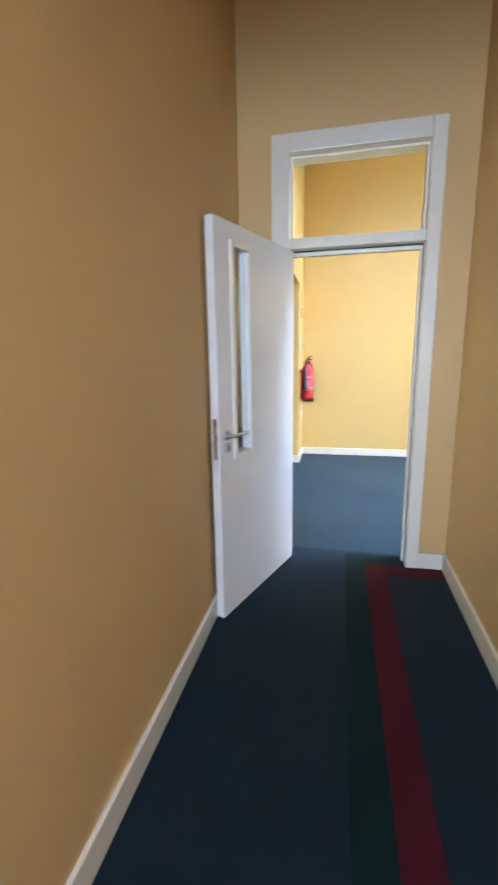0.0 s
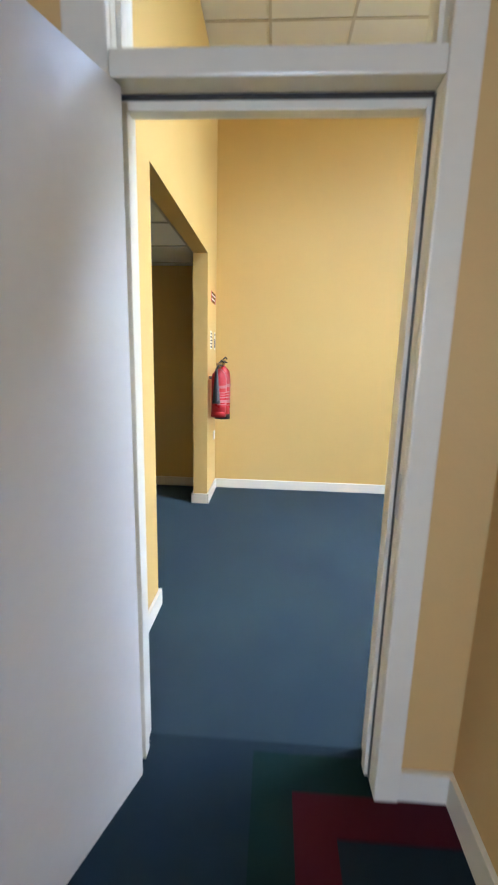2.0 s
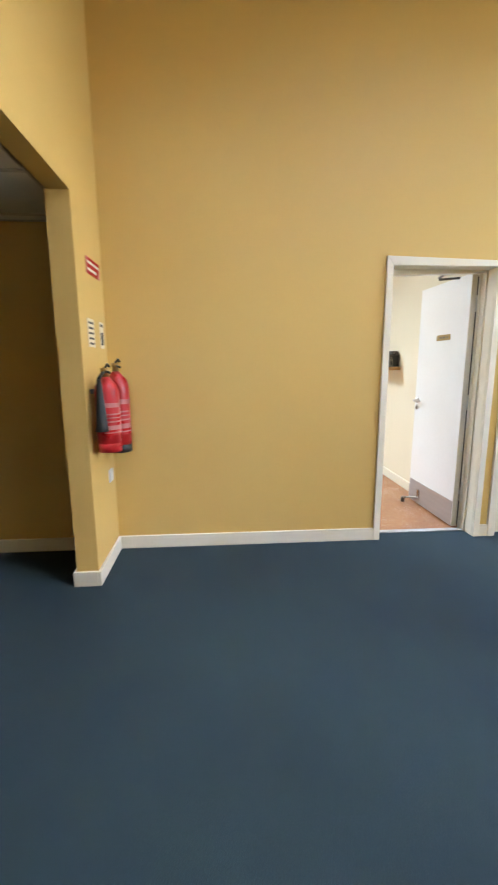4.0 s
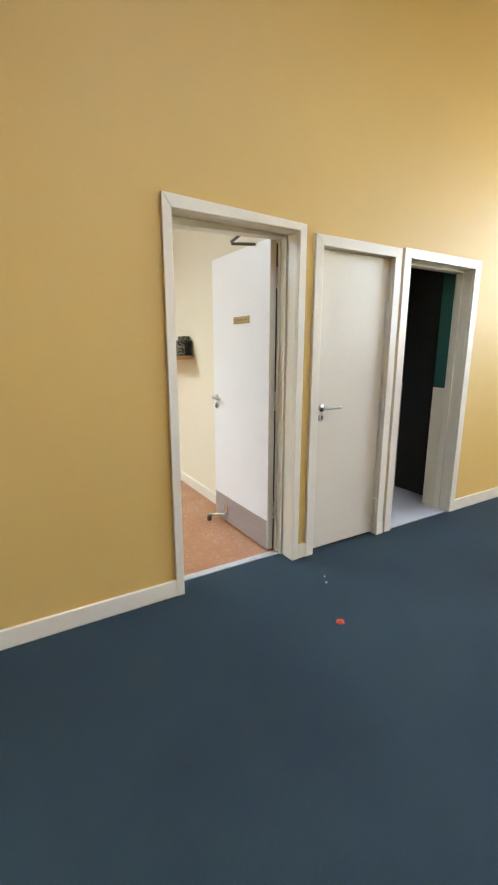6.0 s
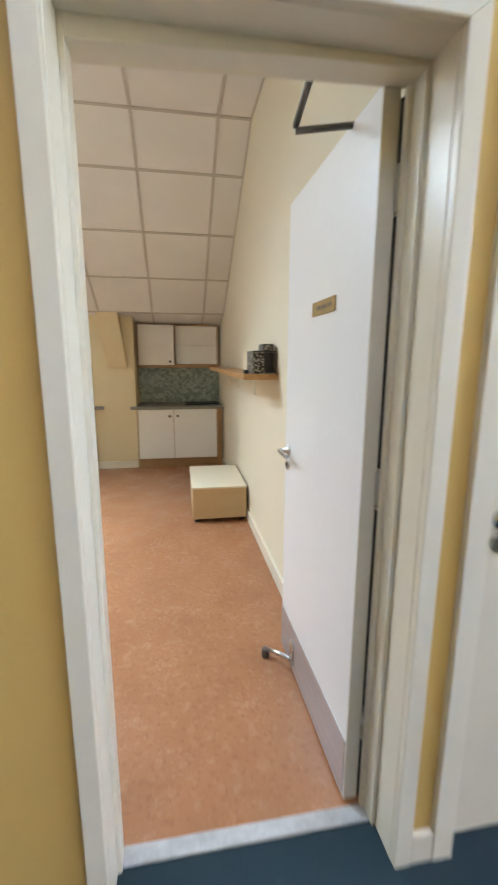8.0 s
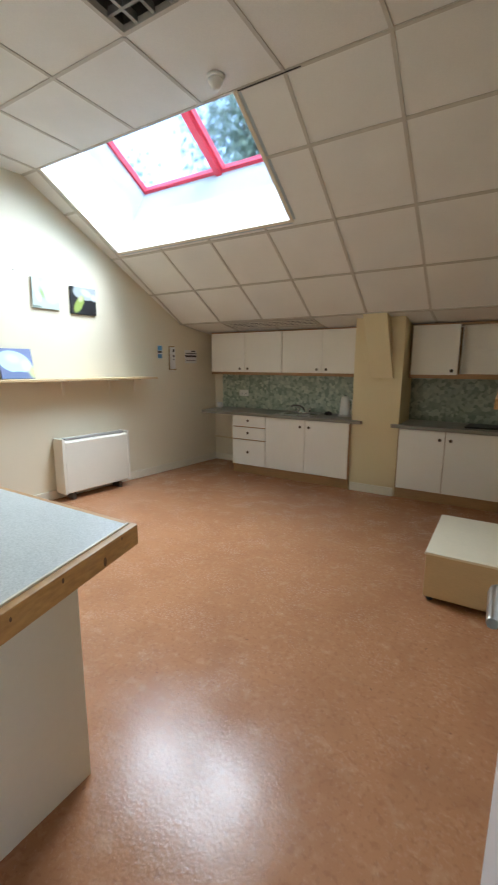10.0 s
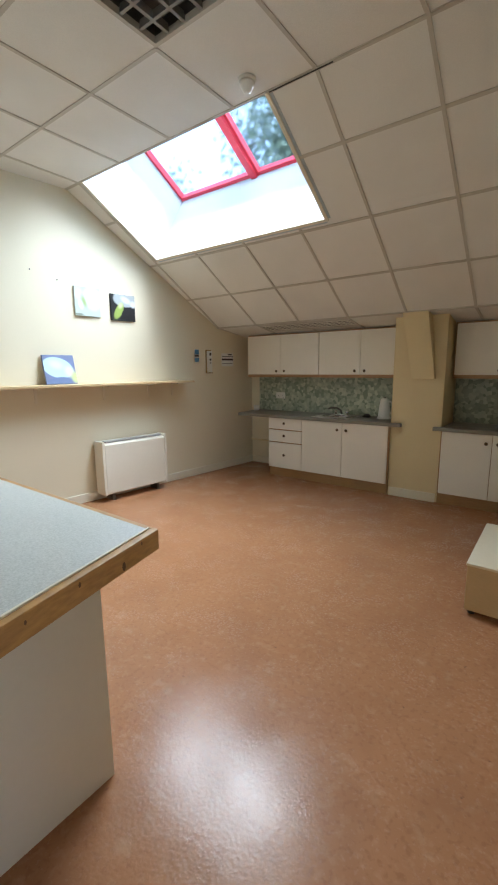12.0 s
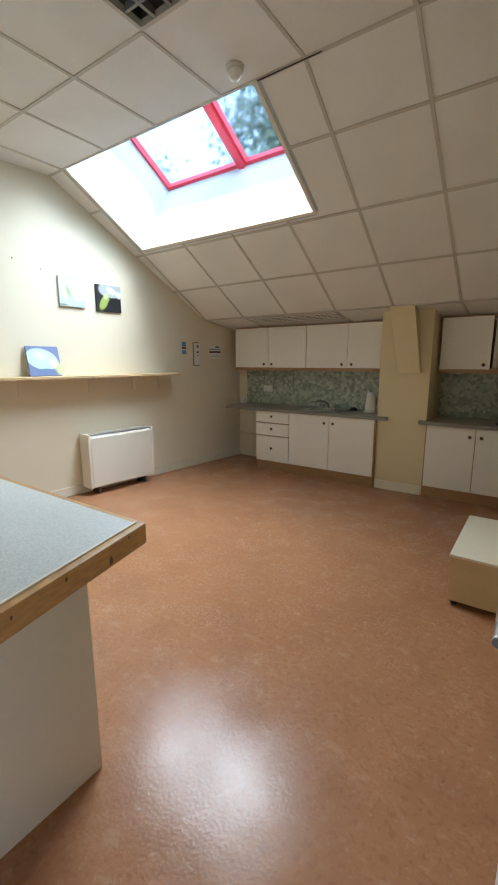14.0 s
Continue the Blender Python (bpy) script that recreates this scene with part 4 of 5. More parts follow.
def tree(x, y, height, spread, count, seed):
    r = random.Random(seed)
    u = thing("tree", (x, y, -0.3), "leafy green tree beyond the roof window", "tree", "trees outside")
    bm = tube([(x, y, -0.3), (x + 0.1, y, height * 0.3), (x - 0.05, y + 0.1, height * 0.6), (x, y, height * 0.92)], 0.16, None, 8)
    tips = []
    for i in range(16):
        h = height * r.uniform(0.3, 0.9)
        w = r.uniform(0, 6.283)
        q = spread * r.uniform(0.5, 1.0) * (1.1 - 0.6 * h / height)
        e = Vector((x + q * math.cos(w), y + q * math.sin(w), h + r.uniform(0.2, 1.2)))
        tube([(x, y, h), ((x + e.x) / 2, (y + e.y) / 2, h + 0.3), e], 0.045, bm, 6)
        tips += [e, Vector((x, y, h)).lerp(e, 0.6)]
    part("trunk", bm, BARK, u)
    bm = bmesh.new()
    for i in range(count):
        c = r.choice(tips) + Vector((r.gauss(0, 0.5), r.gauss(0, 0.5), r.gauss(0, 0.42)))
        q = Euler((r.uniform(0, 6.3), r.uniform(0, 6.3), r.uniform(0, 6.3))).to_matrix()
        s = r.uniform(0.05, 0.11)
        bm.faces.new([bm.verts.new(c + q @ Vector(k) * s) for k in ((0, -1, 0), (0.5, -0.1, 0.12), (0, 1, 0), (-0.5, -0.1, 0.12))])
    part("crown", bm, LEAF, u)


setting("ground", boxes((-90, 90, -90, 90, -0.6, -0.3)), GRASS, "grassy ground")
tree(-4.2, 13.5, 9.5, 3.0, 8000, 3)
tree(0.2, 14.5, 9.0, 2.8, 4500, 4)
tree(-7.5, 12.0, 7.0, 2.4, 6000, 5)

def bars(parent, mat, *rows):
    for row in rows:
        part("print_bar", boxes(row), mat, parent)


# ---- splashbacks ----
setting("splashback", boxes((-0.90, 1.20, KB - 0.012, KB - 0.001, 0.804, 1.27)), SPLASH, "mottled green leaf pattern splashback")
setting("splashback", boxes((1.72, KR - 0.001, KB - 0.012, KB - 0.001, 0.796, 1.27)), SPLASH, "mottled green leaf pattern splashback")

# ---- ceiling lights, unlit ----


def louvre_light(x0, x1, y0, y1, z, nx, ny, label, blade):
    u = thing("ceiling_light", ((x0 + x1) / 2, (y0 + y1) / 2, z), label, "ceiling light")
    part("frame", boxes((x0, x1, y0, y0 + 0.022, z - 0.004, z + 0.03), (x0, x1, y1 - 0.022, y1, z - 0.004, z + 0.03), (x0, x0 + 0.022, y0 + 0.022, y1 - 0.022, z - 0.004, z + 0.03), (x1 - 0.022, x1, y0 + 0.022, y1 - 0.022, z - 0.004, z + 0.03)), TBAR, u, "grey metal frame")
    part("housing", boxes((x0 + 0.003, x1 - 0.003, y0 + 0.003, y1 - 0.003, z + 0.10, z + 0.12), (x0 + 0.003, x0 + 0.012, y0 + 0.003, y1 - 0.003, z + 0.03, z + 0.10), (x1 - 0.012, x1 - 0.003, y0 + 0.003, y1 - 0.003, z + 0.03, z + 0.10),
                          (x0 + 0.012, x1 - 0.012, y0 + 0.003, y0 + 0.012, z + 0.03, z + 0.10), (x0 + 0.012, x1 - 0.012, y1 - 0.012, y1 - 0.003, z + 0.03, z + 0.10)), DARKMETAL, u, "dark metal housing")
    bm = bmesh.new()
    for i in range(1, nx):
        x = x0 + (x1 - x0) * i / nx
        prism([(x - 0.002, z + 0.05), (x + 0.002, z + 0.05), (x + 0.009, z + 0.004), (x - 0.009, z + 0.004)], "y", y0 + 0.022, y1 - 0.022, 0, bm)
    up = 0.004 if blade == PALELOUVRE else 0.002
    for i in range(1, ny):
        y = y0 + (y1 - y0) * i / ny
        prism([(y - up, z + 0.049), (y + up, z + 0.049), (y + 0.010 - up, z + 0.005), (y - 0.010 + up, z + 0.005)], "x", x0 + 0.022, x1 - 0.022, 0, bm)
    # pale louvre: blade sides coloured dark, for the shade inside its cells
    part("louvre", bm, DARKMETAL if blade == PALELOUVRE else blade, u, "louvre blades")
    if blade == PALELOUVRE:
        bm = bmesh.new()
        for i in range(1, nx):
            x = x0 + (x1 - x0) * i / nx
            box(bm, x - 0.006, x + 0.006, y0 + 0.022, y1 - 0.022, z - 0.001, z + 0.003)
        for i in range(1, ny):
            y = y0 + (y1 - y0) * i / ny
            box(bm, x0 + 0.022, x1 - 0.022, y - 0.009, y + 0.009, z - 0.002, z + 0.0035)
        part("louvre_rim", bm, blade, u, "pale lower rims over blades darkened as shade")
    for k in range(2):
        x = x0 + (x1 - x0) * (0.3 + 0.4 * k)
        part("tube", tube([(x, y0 + 0.03, z + 0.08), (x, y1 - 0.03, z + 0.08)], 0.013), WHITEPLASTIC, u, "unlit fluorescent tube")
    return u


louvre_light(LIGHT[0] + 0.012, LIGHT[1] - 0.012, LIGHT[2] + 0.012, LIGHT[3] - 0.012, FLAT_Z, 5, 10, "unlit recessed louvre light in the flat ceiling", LOUVRE)
low = louvre_light(LOWLIGHT[0] + 0.002, LOWLIGHT[1] - 0.002, LOWLIGHT[2] + 0.002, LOWLIGHT[3] - 0.002, LOW_Z, 20, 5, "unlit pale louvre light in the low ceiling", PALELOUVRE)
fold = Vector((0, LOW_Y, LOW_Z))
low.matrix_basis = Matrix.Translation(fold) @ Matrix.Rotation(-math.atan(DROP), 4, "X") @ Matrix.Translation(-fold) @ low.matrix_basis

u = thing("smoke_detector", (0.985, 4.775, FLAT_Z), "small white smoke detector on the ceiling", "smoke detector")
flip = Matrix.Rotation(math.pi, 4, "X")
part("base", lathe([(0.054, 0), (0.054, 0.012), (0.050, 0.02)], (0.985, 4.775, FLAT_Z + 0.006), 24, None, flip), WHITEPLASTIC, u)
part("head", lathe([(0.046, 0), (0.044, 0.018), (0.030, 0.030), (0.026, 0.046), (0.012, 0.054)], (0.985, 4.775, FLAT_Z - 0.014), 24, None, flip), WHITEPLASTIC, u, "yellowed sensor head")

single("wall_pipe", tube([(-1.03, 7.515, 0.35), (-0.70, 7.512, 0.349), (-0.379, 7.515, 0.348)], 0.011), BREAST, "thin painted pipe along the wall under the worktop", "pipe")

# ---- worktop things ----
u = thing("mixer_tap", (0.45, 7.36, 0.803), "black spouted chrome mixer tap by the sink", "tap")
part("base", boxes((0.39, 0.57, 7.335, 7.385, 0.803, 0.822), bevel=0.006), CHROME, u)
part("spout", tube([(0.48, 7.36, 0.82), (0.47, 7.355, 0.87), (0.43, 7.33, 0.90), (0.37, 7.28, 0.905), (0.345, 7.26, 0.89)], 0.011), DARKMETAL, u, "dark swivel spout")
for x in (0.405, 0.555):
    part("tap_head", lathe([(0.012, 0), (0.012, 0.02), (0.022, 0.024), (0.022, 0.042), (0.014, 0.048)], (x, 7.36, 0.82), 14), CHROME, u, "chrome tap head")
u = thing("sink", (0.45, 7.2, 0.80), "stainless steel inset sink in the worktop", "sink")
part("rim", boxes((0.22, 0.70, 7.04, 7.06, 0.8035, 0.8075), (0.22, 0.70, 7.41, 7.43, 0.8035, 0.8075), (0.22, 0.24, 7.06, 7.41, 0.8035, 0.8075), (0.68, 0.70, 7.06, 7.41, 0.8035, 0.8075), bevel=0.0015), STEEL, u)
part("bowl", boxes((0.24, 0.68, 7.06, 7.32, 0.8034, 0.8050)), STEEL, u)

u = thing("kettle", (1.02, 7.34, 0.803), "white plastic jug kettle on its base", "kettle")
part("base", lathe([(0.080, 0), (0.082, 0.008), (0.076, 0.018)], (1.02, 7.34, 0.803), 24), WHITEPLASTIC, u)
part("jug", lathe([(0.066, 0.018), (0.068, 0.03), (0.060, 0.12), (0.050, 0.20), (0.046, 0.225), (0.030, 0.236), (0.008, 0.240)], (1.02, 7.34, 0.803), 24), WHITEPLASTIC, u)
part("handle", tube([(1.065, 7.34, 1.010), (1.100, 7.34, 1.000), (1.112, 7.34, 0.95), (1.100, 7.34, 0.875), (1.078, 7.34, 0.855)], 0.010), WHITEPLASTIC, u)
part("lid_knob", lathe([(0.012, 0), (0.012, 0.012), (0.006, 0.016)], (1.02, 7.34, 1.040), 12), BLACK, u, "black lid knob")
single("black_cloth", lathe([(0.055, 0), (0.05, 0.012), (0.035, 0.03), (0.012, 0.04)], (0.79, 7.40, 0.8032), 9), BLACK, "crumpled black cloth on the worktop", "cloth")
u = thing("mug", (-0.83, 7.36, 0.803), "small white mug on the worktop", "mug")
part("cup", lathe([(0.028, 0), (0.036, 0.008), (0.038, 0.075), (0.034, 0.075), (0.03, 0.02)], (-0.83, 7.36, 0.803), 20), WHITEPLASTIC, u)
part("handle", tube([(-0.794, 7.36, 0.865), (-0.772, 7.36, 0.855), (-0.772, 7.36, 0.828), (-0.796, 7.36, 0.818)], 0.005), WHITEPLASTIC, u)
u = thing("double_socket", (-0.53, KB - 0.012, 1.015), "white double wall socket on the splashback", "socket")
part("plate", boxes((-0.603, -0.457, KB - 0.024, KB - 0.0125, 0.972, 1.058), bevel=0.004), WHITEPLASTIC, u)
for x in (-0.565, -0.495):
    part("switch", boxes((x - 0.009, x + 0.009, KB - 0.028, KB - 0.024, 1.028, 1.046)), WHITEPLASTIC, u)
    part("pin_hole", boxes((x - 0.004, x + 0.004, KB - 0.0248, KB - 0.0238, 1.004, 1.016), (x - 0.014, x - 0.008, KB - 0.0248, KB - 0.0238, 0.988, 0.993), (x + 0.008, x + 0.014, KB - 0.0248, KB - 0.0238, 0.988, 0.993)), BLACK, u)
single("black_tray", prism([(2.33, 7.08), (2.77, 7.16), (2.78, 7.40), (2.36, 7.42)], "z", 0.7955, 0.812, 0.004), BLACK, "flat black tray on the short worktop", "tray")

# ---- things on the right hand shelf ----
def mottled(name, dark, pale, scale):
    m = material(name, dark, 0.5, 0.0, 60, 0.0, 3, 0.05)
    t = m.node_tree
    n, l = t.nodes, t.links
    tex, ramp = n.new("ShaderNodeTexNoise"), n.new("ShaderNodeValToRGB")
    tex.inputs["Scale"].default_value, tex.inputs["Detail"].default_value, tex.inputs["Distortion"].default_value = scale, 3, 1.5
    l.new(n["Texture Coordinate"].outputs["Object"], tex.inputs["Vector"])
    e = ramp.color_ramp.elements
    e[0].position, e[0].color, e[1].position, e[1].color = 0.50, (*dark, 1), 0.56, (*pale, 1)
    l.new(tex.outputs["Fac"], ramp.inputs["Fac"])
    l.new(ramp.outputs[0], n["Principled BSDF"].inputs["Base Color"])
    return m


PATTERN = mottled("black_leaf_pattern", (0.012, 0.011, 0.010), (0.30, 0.27, 0.22), 45)
u = thing("magazine_file", (2.745, 4.10, 1.295), "black and cream patterned magazine file on the shelf", "file box")
part("shell", boxes((2.672, 2.678, 4.02, 4.24, 1.296, 1.428), (2.802, 2.808, 4.02, 4.24, 1.296, 1.428), (2.678, 2.802, 4.02, 4.24, 1.296, 1.302), (2.678, 2.802, 4.234, 4.24, 1.302, 1.428), (2.678, 2.735, 4.02, 4.026, 1.302, 1.428)), PATTERN, u)
part("back", boxes((2.735, 2.802, 4.06, 4.066, 1.302, 1.42)), BLACK, u)
part("top_edge", boxes((2.672, 2.808, 4.018, 4.03, 1.421, 1.429)), BLACK, u)
single("patterned_box", boxes((2.735, 2.80, 4.05, 4.18, 1.4295, 1.468), bevel=0.002), PATTERN, "small patterned box on top of the file", "box")
single("card_box", boxes((2.70, 2.80, 4.30, 4.55, 1.2955, 1.425), bevel=0.002), PALEBOARD, "pale card box on the shelf", "box")
single("small_black_box", boxes((2.622, 2.648, 4.04, 4.075, 1.2955, 1.318), bevel=0.003), BLACK, "tiny black plastic box on the shelf", "box")

# ---- canvases and notices on the gable wall ----


def painting(name, ground, y0, y1, z0, z1, strokes):
    """A printed picture: soft edged patches of colour laid over one another, placed in parts of its width and height."""
    m = material(name, ground, 0.5, 0.03, 20, 0.06, 7, 0.03)
    t = m.node_tree
    n, l = t.nodes, t.links
    b = n["Principled BSDF"]
    last = b.inputs["Base Color"].links[0].from_socket
    for colour, cy, cz, ry, rz, turn, soft in strokes:
        mp, size, ramp, mix = n.new("ShaderNodeMapping"), n.new("ShaderNodeVectorMath"), n.new("ShaderNodeMapRange"), n.new("ShaderNodeMix")
        mp.vector_type = "TEXTURE"
        mp.inputs["Location"].default_value = (0, y0 + (y1 - y0) * cy, z0 + (z1 - z0) * cz)
        mp.inputs["Rotation"].default_value = (turn, 0, 0)
        mp.inputs["Scale"].default_value = (1000, (y1 - y0) * ry, (z1 - z0) * rz)
        l.new(n["Texture Coordinate"].outputs["Object"], mp.inputs[0])
        size.operation = "LENGTH"
        l.new(mp.outputs[0], size.inputs[0])
        ramp.interpolation_type = "SMOOTHSTEP"
        for key, v in (("From Min", 1 - soft), ("From Max", 1.0), ("To Min", 1.0), ("To Max", 0.0)):
            ramp.inputs[key].default_value = v
        l.new(size.outputs["Value"], ramp.inputs["Value"])
        mix.data_type = "RGBA"
        l.new(ramp.outputs[0], mix.inputs["Factor"])
        l.new(last, mix.inputs["A"])
        mix.inputs["B"].default_value = (*colour, 1)
        last = mix.outputs["Result"]
    l.new(last, b.inputs["Base Color"])
    return m


def canvas(y0, y1, z0, z1, ground, strokes, label, lean=0.0, foot=0.0):
    """A stretched canvas: board with wrapped edges and the picture printed on its face."""
    m = pose(KL + 0.001 + foot, 0, z0, 0, -lean, 0) @ pose(0, 0, -z0)
    u = thing("canvas_print", (KL, (y0 + y1) / 2, z0), label, "canvas print", "canvases on the wall")
    part("board", turned(boxes((0.0, 0.017, y0, y1, z0, z1), bevel=0.002), m), painting("canvas_edge", ground, y0, y1, z0, z1, ()), u, "wrapped canvas edge")
    part("picture", turned(boxes((0.0165, 0.019, y0 + 0.001, y1 - 0.001, z0 + 0.001, z1 - 0.001), bevel=0.0008), m), painting("canvas_picture", ground, y0, y1, z0, z1, strokes), u, "soft printed flower picture")
    return u


hang(canvas(4.82, 5.075, 1.905, 2.175, (0.52, 0.60, 0.57), (((0.74, 0.77, 0.76), 0.70, 0.62, 0.48, 0.50, 0.3, 0.5), ((0.66, 0.72, 0.66), 0.16, 0.75, 0.22, 0.32, 0.0, 0.7), ((0.34, 0.46, 0.20), 0.36, 0.50, 0.14, 0.36, 0.35, 0.9), ((0.78, 0.80, 0.78), 0.22, 0.38, 0.12, 0.22, 0.3, 0.6), ((0.22, 0.28, 0.22), 0.10, 0.05, 0.28, 0.05, 0.0, 0.5)), "square canvas print of a pale white flower"), 4.9475, 1.905, 5.072, 1.931, 1.05)
hang(canvas(5.215, 5.495, 1.895, 2.155, (0.010, 0.010, 0.012), (((0.42, 0.45, 0.47), 0.72, 0.90, 0.66, 0.38, 0.15, 0.15), ((0.70, 0.73, 0.74), 0.62, 0.80, 0.30, 0.16, -0.4, 0.7), ((0.66, 0.69, 0.70), 0.92, 0.66, 0.16, 0.18, 0.6, 0.6), ((0.30, 0.40, 0.09), 0.32, 0.36, 0.17, 0.42, -0.55, 0.35), ((0.60, 0.66, 0.36), 0.40, 0.58, 0.13, 0.20, -0.7, 0.8), ((0.010, 0.010, 0.012), 0.76, 0.26, 0.36, 0.26, 0.0, 0.2)), "square canvas print of a flower on black"), 5.355, 1.895, 5.470, 1.915, 1.04)
hang(canvas(4.45, 4.735, 1.266, 1.535, (0.15, 0.19, 0.36), (((0.46, 0.66, 0.78), 0.44, 0.56, 0.52, 0.36, -0.25, 0.12), ((0.62, 0.76, 0.80), 0.40, 0.66, 0.34, 0.22, -0.3, 0.8), ((0.66, 0.72, 0.50), 0.80, 0.42, 0.22, 0.30, 0.5, 0.8), ((0.52, 0.58, 0.26), 0.98, 0.22, 0.20, 0.26, 0.0, 0.6), ((0.12, 0.17, 0.33), 0.34, 0.05, 0.50, 0.20, 0.2, 0.2)), "blue canvas print leaning on the shelf", 14.0, 0.075), 4.5925, 1.265, 4.718, 1.257, 1.06)

u = thing("notice", (KL, 6.445, 1.48), "small blue and white wall notice", "notice")
part("card", boxes((KL, KL + 0.003, 6.41, 6.485, 1.475, 1.64)), PAPER, u)
bars(u, BLUEINK, (KL + 0.003, KL + 0.004, 6.413, 6.482, 1.575, 1.635), (KL + 0.003, KL + 0.004, 6.413, 6.482, 1.48, 1.53))
bars(u, INK, (KL + 0.003, KL + 0.004, 6.413, 6.482, 1.545, 1.57))
hang(u, 6.4475, 1.5575, 6.50, 1.56)
u = thing("notice_holder", (KL, 6.675, 1.34), "white wall notice in a dark bracket frame", "notice")
part("card", boxes((KL, KL + 0.003, 6.625, 6.73, 1.345, 1.63)), PAPER, u)
part("frame", boxes((KL, KL + 0.012, 6.615, 6.627, 1.335, 1.635), (KL, KL + 0.012, 6.627, 6.71, 1.625, 1.637), (KL, KL + 0.012, 6.627, 6.735, 1.333, 1.345), bevel=0.002), BRASS, u, "dark bronze frame")
bars(u, INK, (KL + 0.003, KL + 0.004, 6.685, 6.715, 1.565, 1.60), (KL + 0.003, KL + 0.004, 6.685, 6.715, 1.50, 1.525), (KL + 0.003, KL + 0.004, 6.69, 6.71, 1.46, 1.475))
hang(u, 6.675, 1.485, 6.707, 1.486)
u = thing("notice", (KL, 7.05, 1.43), "white notice with dark bars of print", "notice")
part("card", boxes((KL, KL + 0.003, 6.94, 7.165, 1.425, 1.60)), PAPER, u)
bars(u, INK, (KL + 0.003, KL + 0.004, 6.945, 7.16, 1.505, 1.53), (KL + 0.003, KL + 0.004, 6.945, 7.16, 1.55, 1.56), (KL + 0.003, KL + 0.004, 6.95, 7.15, 1.46, 1.466), (KL + 0.003, KL + 0.004, 7.06, 7.14, 1.575, 1.593))
hang(u, 7.0525, 1.51, 7.047, 1.51)

# ---- fire extinguishers and signs on the pier ----


def extinguisher(x, y, z, r, h, horn, label):
    u = thing("fire_extinguisher", (x, y, z), label, "fire extinguisher", "fire extinguishers on the pier")
    part("cylinder", lathe([(r * 0.9, 0), (r, 0.012), (r, h * 0.80), (r * 0.9, h * 0.88), (r * 0.55, h * 0.95), (0.02, h)], (x, y, z), 28), RED, u, "glossy red cylinder")
    part("base_ring", lathe([(r * 1.01, -0.004), (r * 1.015, 0.045), (r * 1.0, 0.047)], (x, y, z), 28), BLACK if not horn else RED, u)
    part("neck", lathe([(0.02, 0), (0.02, 0.03), (0.026, 0.034), (0.026, 0.055), (0.01, 0.06)], (x, y, z + h - 0.006), 14), BRASS, u, "brass valve")
    bm = tube([(x, y, z + h + 0.052), (x + 0.03, y - 0.05, z + h + 0.075), (x + 0.05, y - 0.10, z + h + 0.06)], 0.007)
    tube([(x, y, z + h + 0.035), (x + 0.03, y - 0.05, z + h + 0.03), (x + 0.05, y - 0.09, z + h + 0.025)], 0.007, bm)
    part("lever", bm, BLACK, u, "black squeeze lever")
    if horn:
        part("horn", lathe([(0.012, 0.30), (0.016, 0.26), (0.034, 0.03), (0.040, 0.0)][::-1], (x - 0.01, y - r - 0.035, z + h * 0.30), 18), BLACK, u, "black discharge horn")
        part("hose", tube([(x, y, z + h + 0.03), (x - 0.005, y - 0.05, z + h + 0.02), (x - 0.01, y - r - 0.035, z + h * 0.30 + 0.30)], 0.010), BLACK, u)
    else:
        part("hose", tube([(x, y, z + h + 0.03), (x - 0.03, y + 0.06, z + h), (x - 0.035, y + 0.085, z + h * 0.7), (x - 0.035, y + 0.085, z + h * 0.3)], 0.009), BLACK, u)
    bm = bmesh.new()
    vs = []
    for i in range(11):
        w = radians(-110 + 14 * i)
        vs.append((bm.verts.new((x + (r + 0.0015) * math.cos(w), y + (r + 0.0015) * math.sin(w), z + h * 0.22)), bm.verts.new((x + (r + 0.0015) * math.cos(w), y + (r + 0.0015) * math.sin(w), z + h * 0.70))))
    for (a, b), (c, d) in zip(vs, vs[1:]):
        bm.faces.new((a, c, d, b))
    label_part = part("label", bm, RED, u, "printed red label")
    bm = bmesh.new()
    for z0, z1 in ((0.66, 0.60), (0.52, 0.50), (0.47, 0.455), (0.42, 0.40), (0.36, 0.30), (0.27, 0.255)):
        vs = []
        for i in range(8):
            w = radians(-95 + 14 * i)
            vs.append((bm.verts.new((x + (r + 0.003) * math.cos(w), y + (r + 0.003) * math.sin(w), z + h * z1)), bm.verts.new((x + (r + 0.003) * math.cos(w), y + (r + 0.003) * math.sin(w), z + h * z0))))
        for (a, b), (c, d) in zip(vs, vs[1:]):
            bm.faces.new((a, c, d, b))
    part("print", bm, LABELPINK, label_part, "pale printed bars")
    part("wall_bracket", boxes((0.0705, x - r * 0.6, y - 0.02, y + 0.02, z + h * 0.78, z + h * 0.84)), DARKMETAL, u, "dark wall bracket")


extinguisher(0.160, 2.00, 0.825, 0.070, 0.44, True, "red fire extinguisher with black horn on the pier")
extinguisher(0.165, 2.235, 0.775, 0.075, 0.52, False, "red fire extinguisher with black base on the pier")
u = thing("fire_sign", (0.071, 2.215, 1.87), "small red fire sign high on the pier", "sign")
part("plate", boxes((0.0705, 0.0735, 2.08, 2.35, 1.865, 1.96)), RED, u)
bars(u, PAPER, (0.0735, 0.0743, 2.10, 2.33, 1.925, 1.94), (0.0735, 0.0743, 2.10, 2.28, 1.885, 1.90))
u = thing("instruction_card", (0.071, 2.09, 1.44), "cream extinguisher instruction card with print", "sign")
part("card", boxes((0.0705, 0.073, 2.025, 2.15, 1.44, 1.605)), PALEBOARD, u)
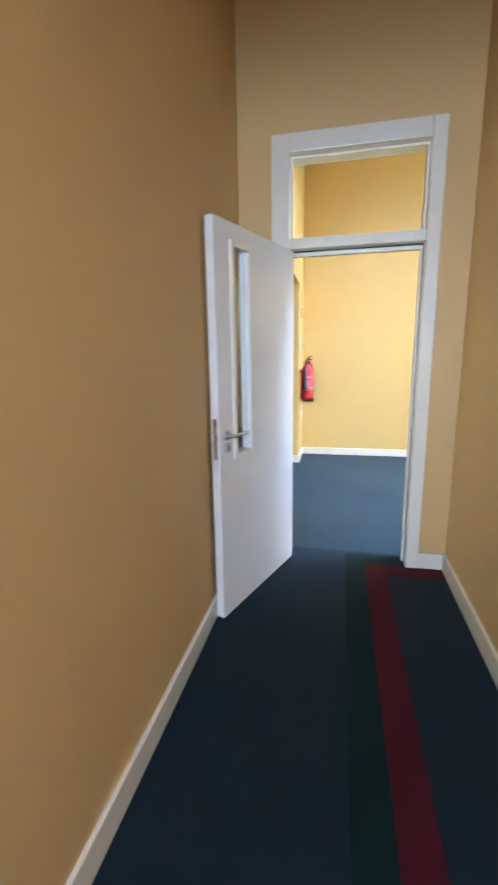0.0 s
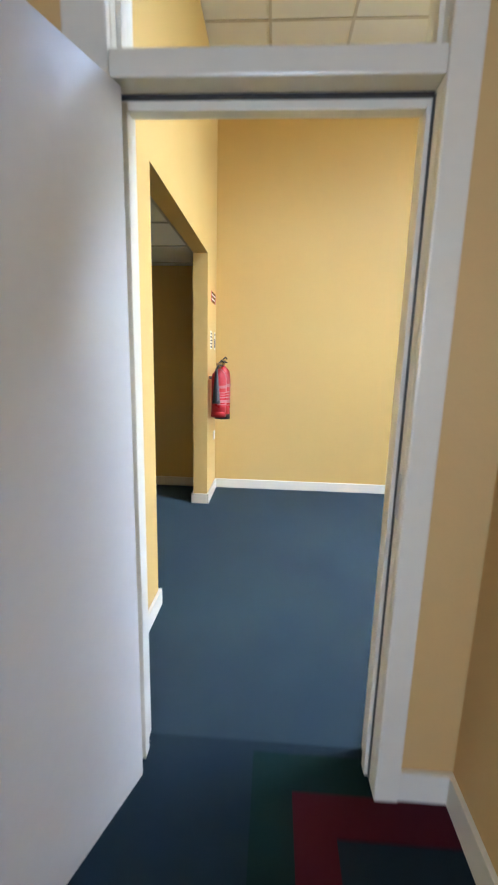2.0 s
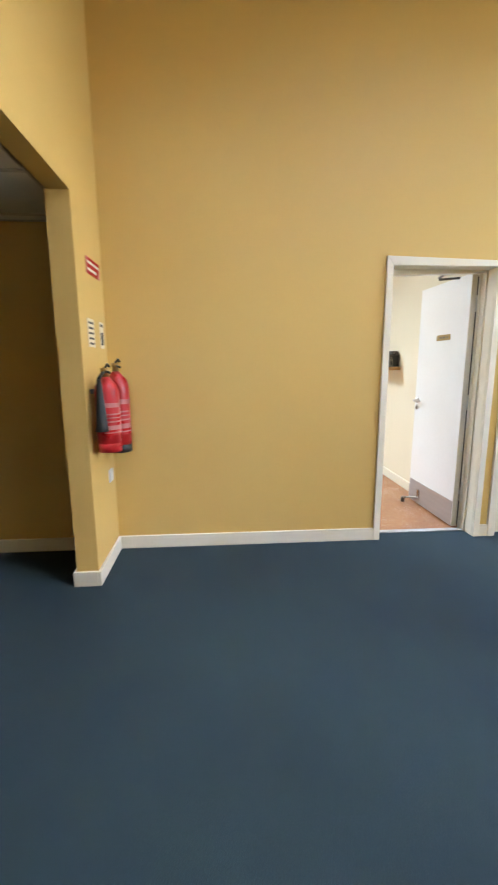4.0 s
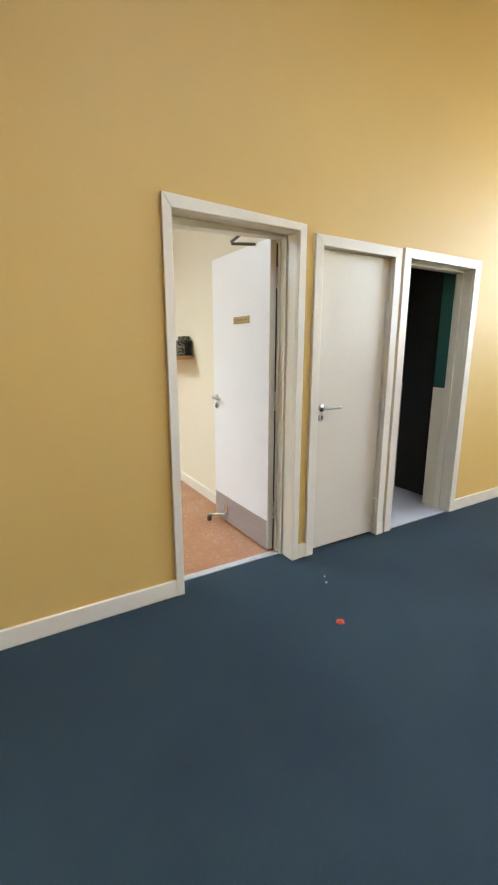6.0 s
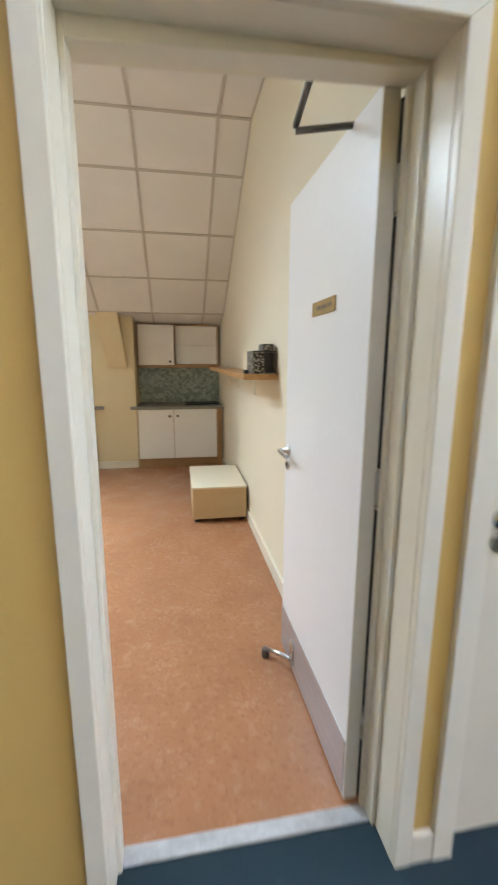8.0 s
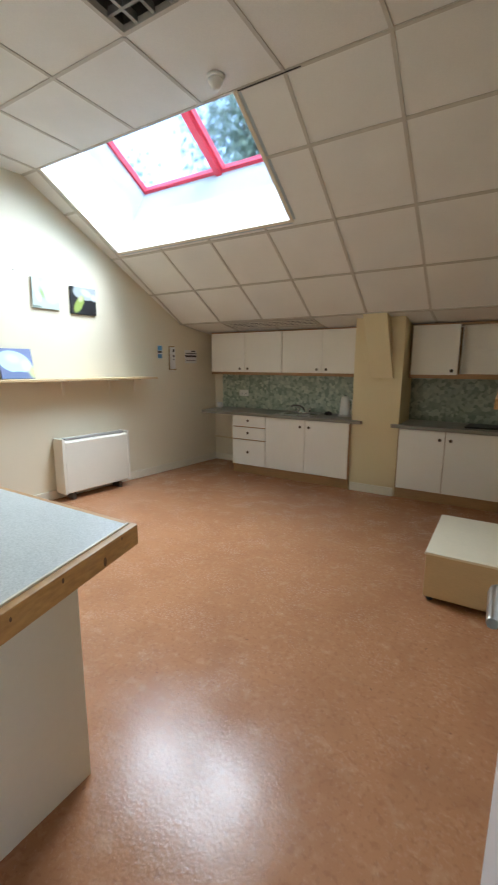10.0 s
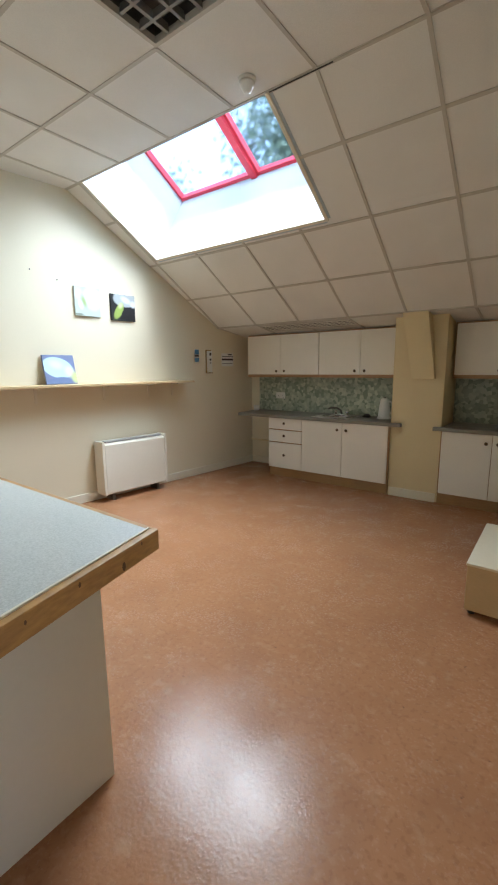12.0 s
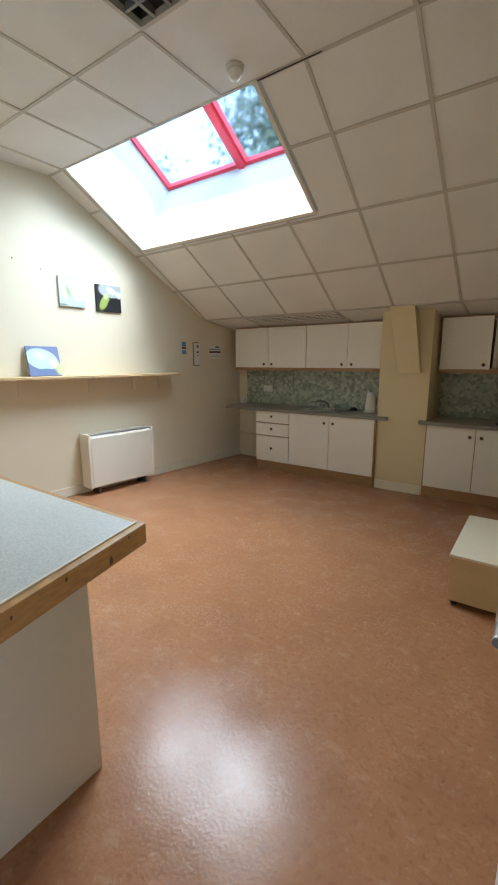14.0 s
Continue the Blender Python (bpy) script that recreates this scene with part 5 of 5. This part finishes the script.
bars(u, INK, *[(0.073, 0.0737, 2.04, 2.135, z, z + 0.012) for z in (1.455, 1.485, 1.515, 1.545, 1.575)])
u = thing("instruction_card", (0.071, 2.31, 1.44), "narrow cream instruction card with print", "sign")
part("card", boxes((0.0705, 0.073, 2.27, 2.355, 1.44, 1.605)), PALEBOARD, u)
bars(u, INK, (0.073, 0.0737, 2.285, 2.34, 1.46, 1.54), (0.073, 0.0737, 2.285, 2.34, 1.575, 1.592))
u = thing("wall_socket", (0.071, 2.295, 0.59), "white single wall socket on the pier", "socket")
part("plate", boxes((0.0705, 0.080, 2.252, 2.338, 0.547, 0.633), bevel=0.003), WHITEPLASTIC, u)
part("switch", boxes((0.080, 0.084, 2.315, 2.327, 0.60, 0.615)), WHITEPLASTIC, u)

# ---- litter ----


def scrap(name, x, y, z, r, mat, label, seed):
    q = random.Random(seed)
    bm = bmesh.new()
    n = 9
    rim = [bm.verts.new((x + r * q.uniform(0.6, 1.1) * math.cos(2 * math.pi * i / n), y + r * 0.8 * q.uniform(0.5, 1.1) * math.sin(2 * math.pi * i / n), z + 0.001 + q.uniform(0, 0.3) * r)) for i in range(n)]
    top = bm.verts.new((x, y, z + 0.001 + r * 0.5))
    low = bm.verts.new((x, y, z))
    for i in range(n):
        bm.faces.new((rim[i], rim[(i + 1) % n], top))
        bm.faces.new((rim[(i + 1) % n], rim[i], low))
    single(name, bm, mat, label, "litter")


scrap("paper_scrap", 2.615, 1.764, 0.0, 0.030, ORANGE, "crumpled orange scrap lying on the carpet", 1)
scrap("plaster_crumb", 2.80, 2.085, 0.0, 0.007, GRIT, "white plaster crumb lying on the carpet", 2)
scrap("plaster_crumb", 2.836, 2.142, 0.0, 0.005, GRIT, "tiny white plaster crumb on the carpet", 3)
for i, (x, y) in enumerate(((-0.645, 6.33), (-0.079, 6.76), (0.025, 6.68), (-0.18, 6.85))):
    scrap("plaster_crumb", x, y, 0.0, 0.009, GRIT, "white crumb lying on the lino floor", 4 + i)

for y, z in ((4.786, 2.247), (4.544, 2.305)):
    single("wall_screw", lathe([(0.004, -0.02), (0.004, 0.006), (0.007, 0.007), (0.005, 0.011)], (left_x(y), y, z), 8, None, Matrix.Rotation(radians(90), 4, "Y")), DARKMETAL, "small dark screw in the cream gable wall", "screw")
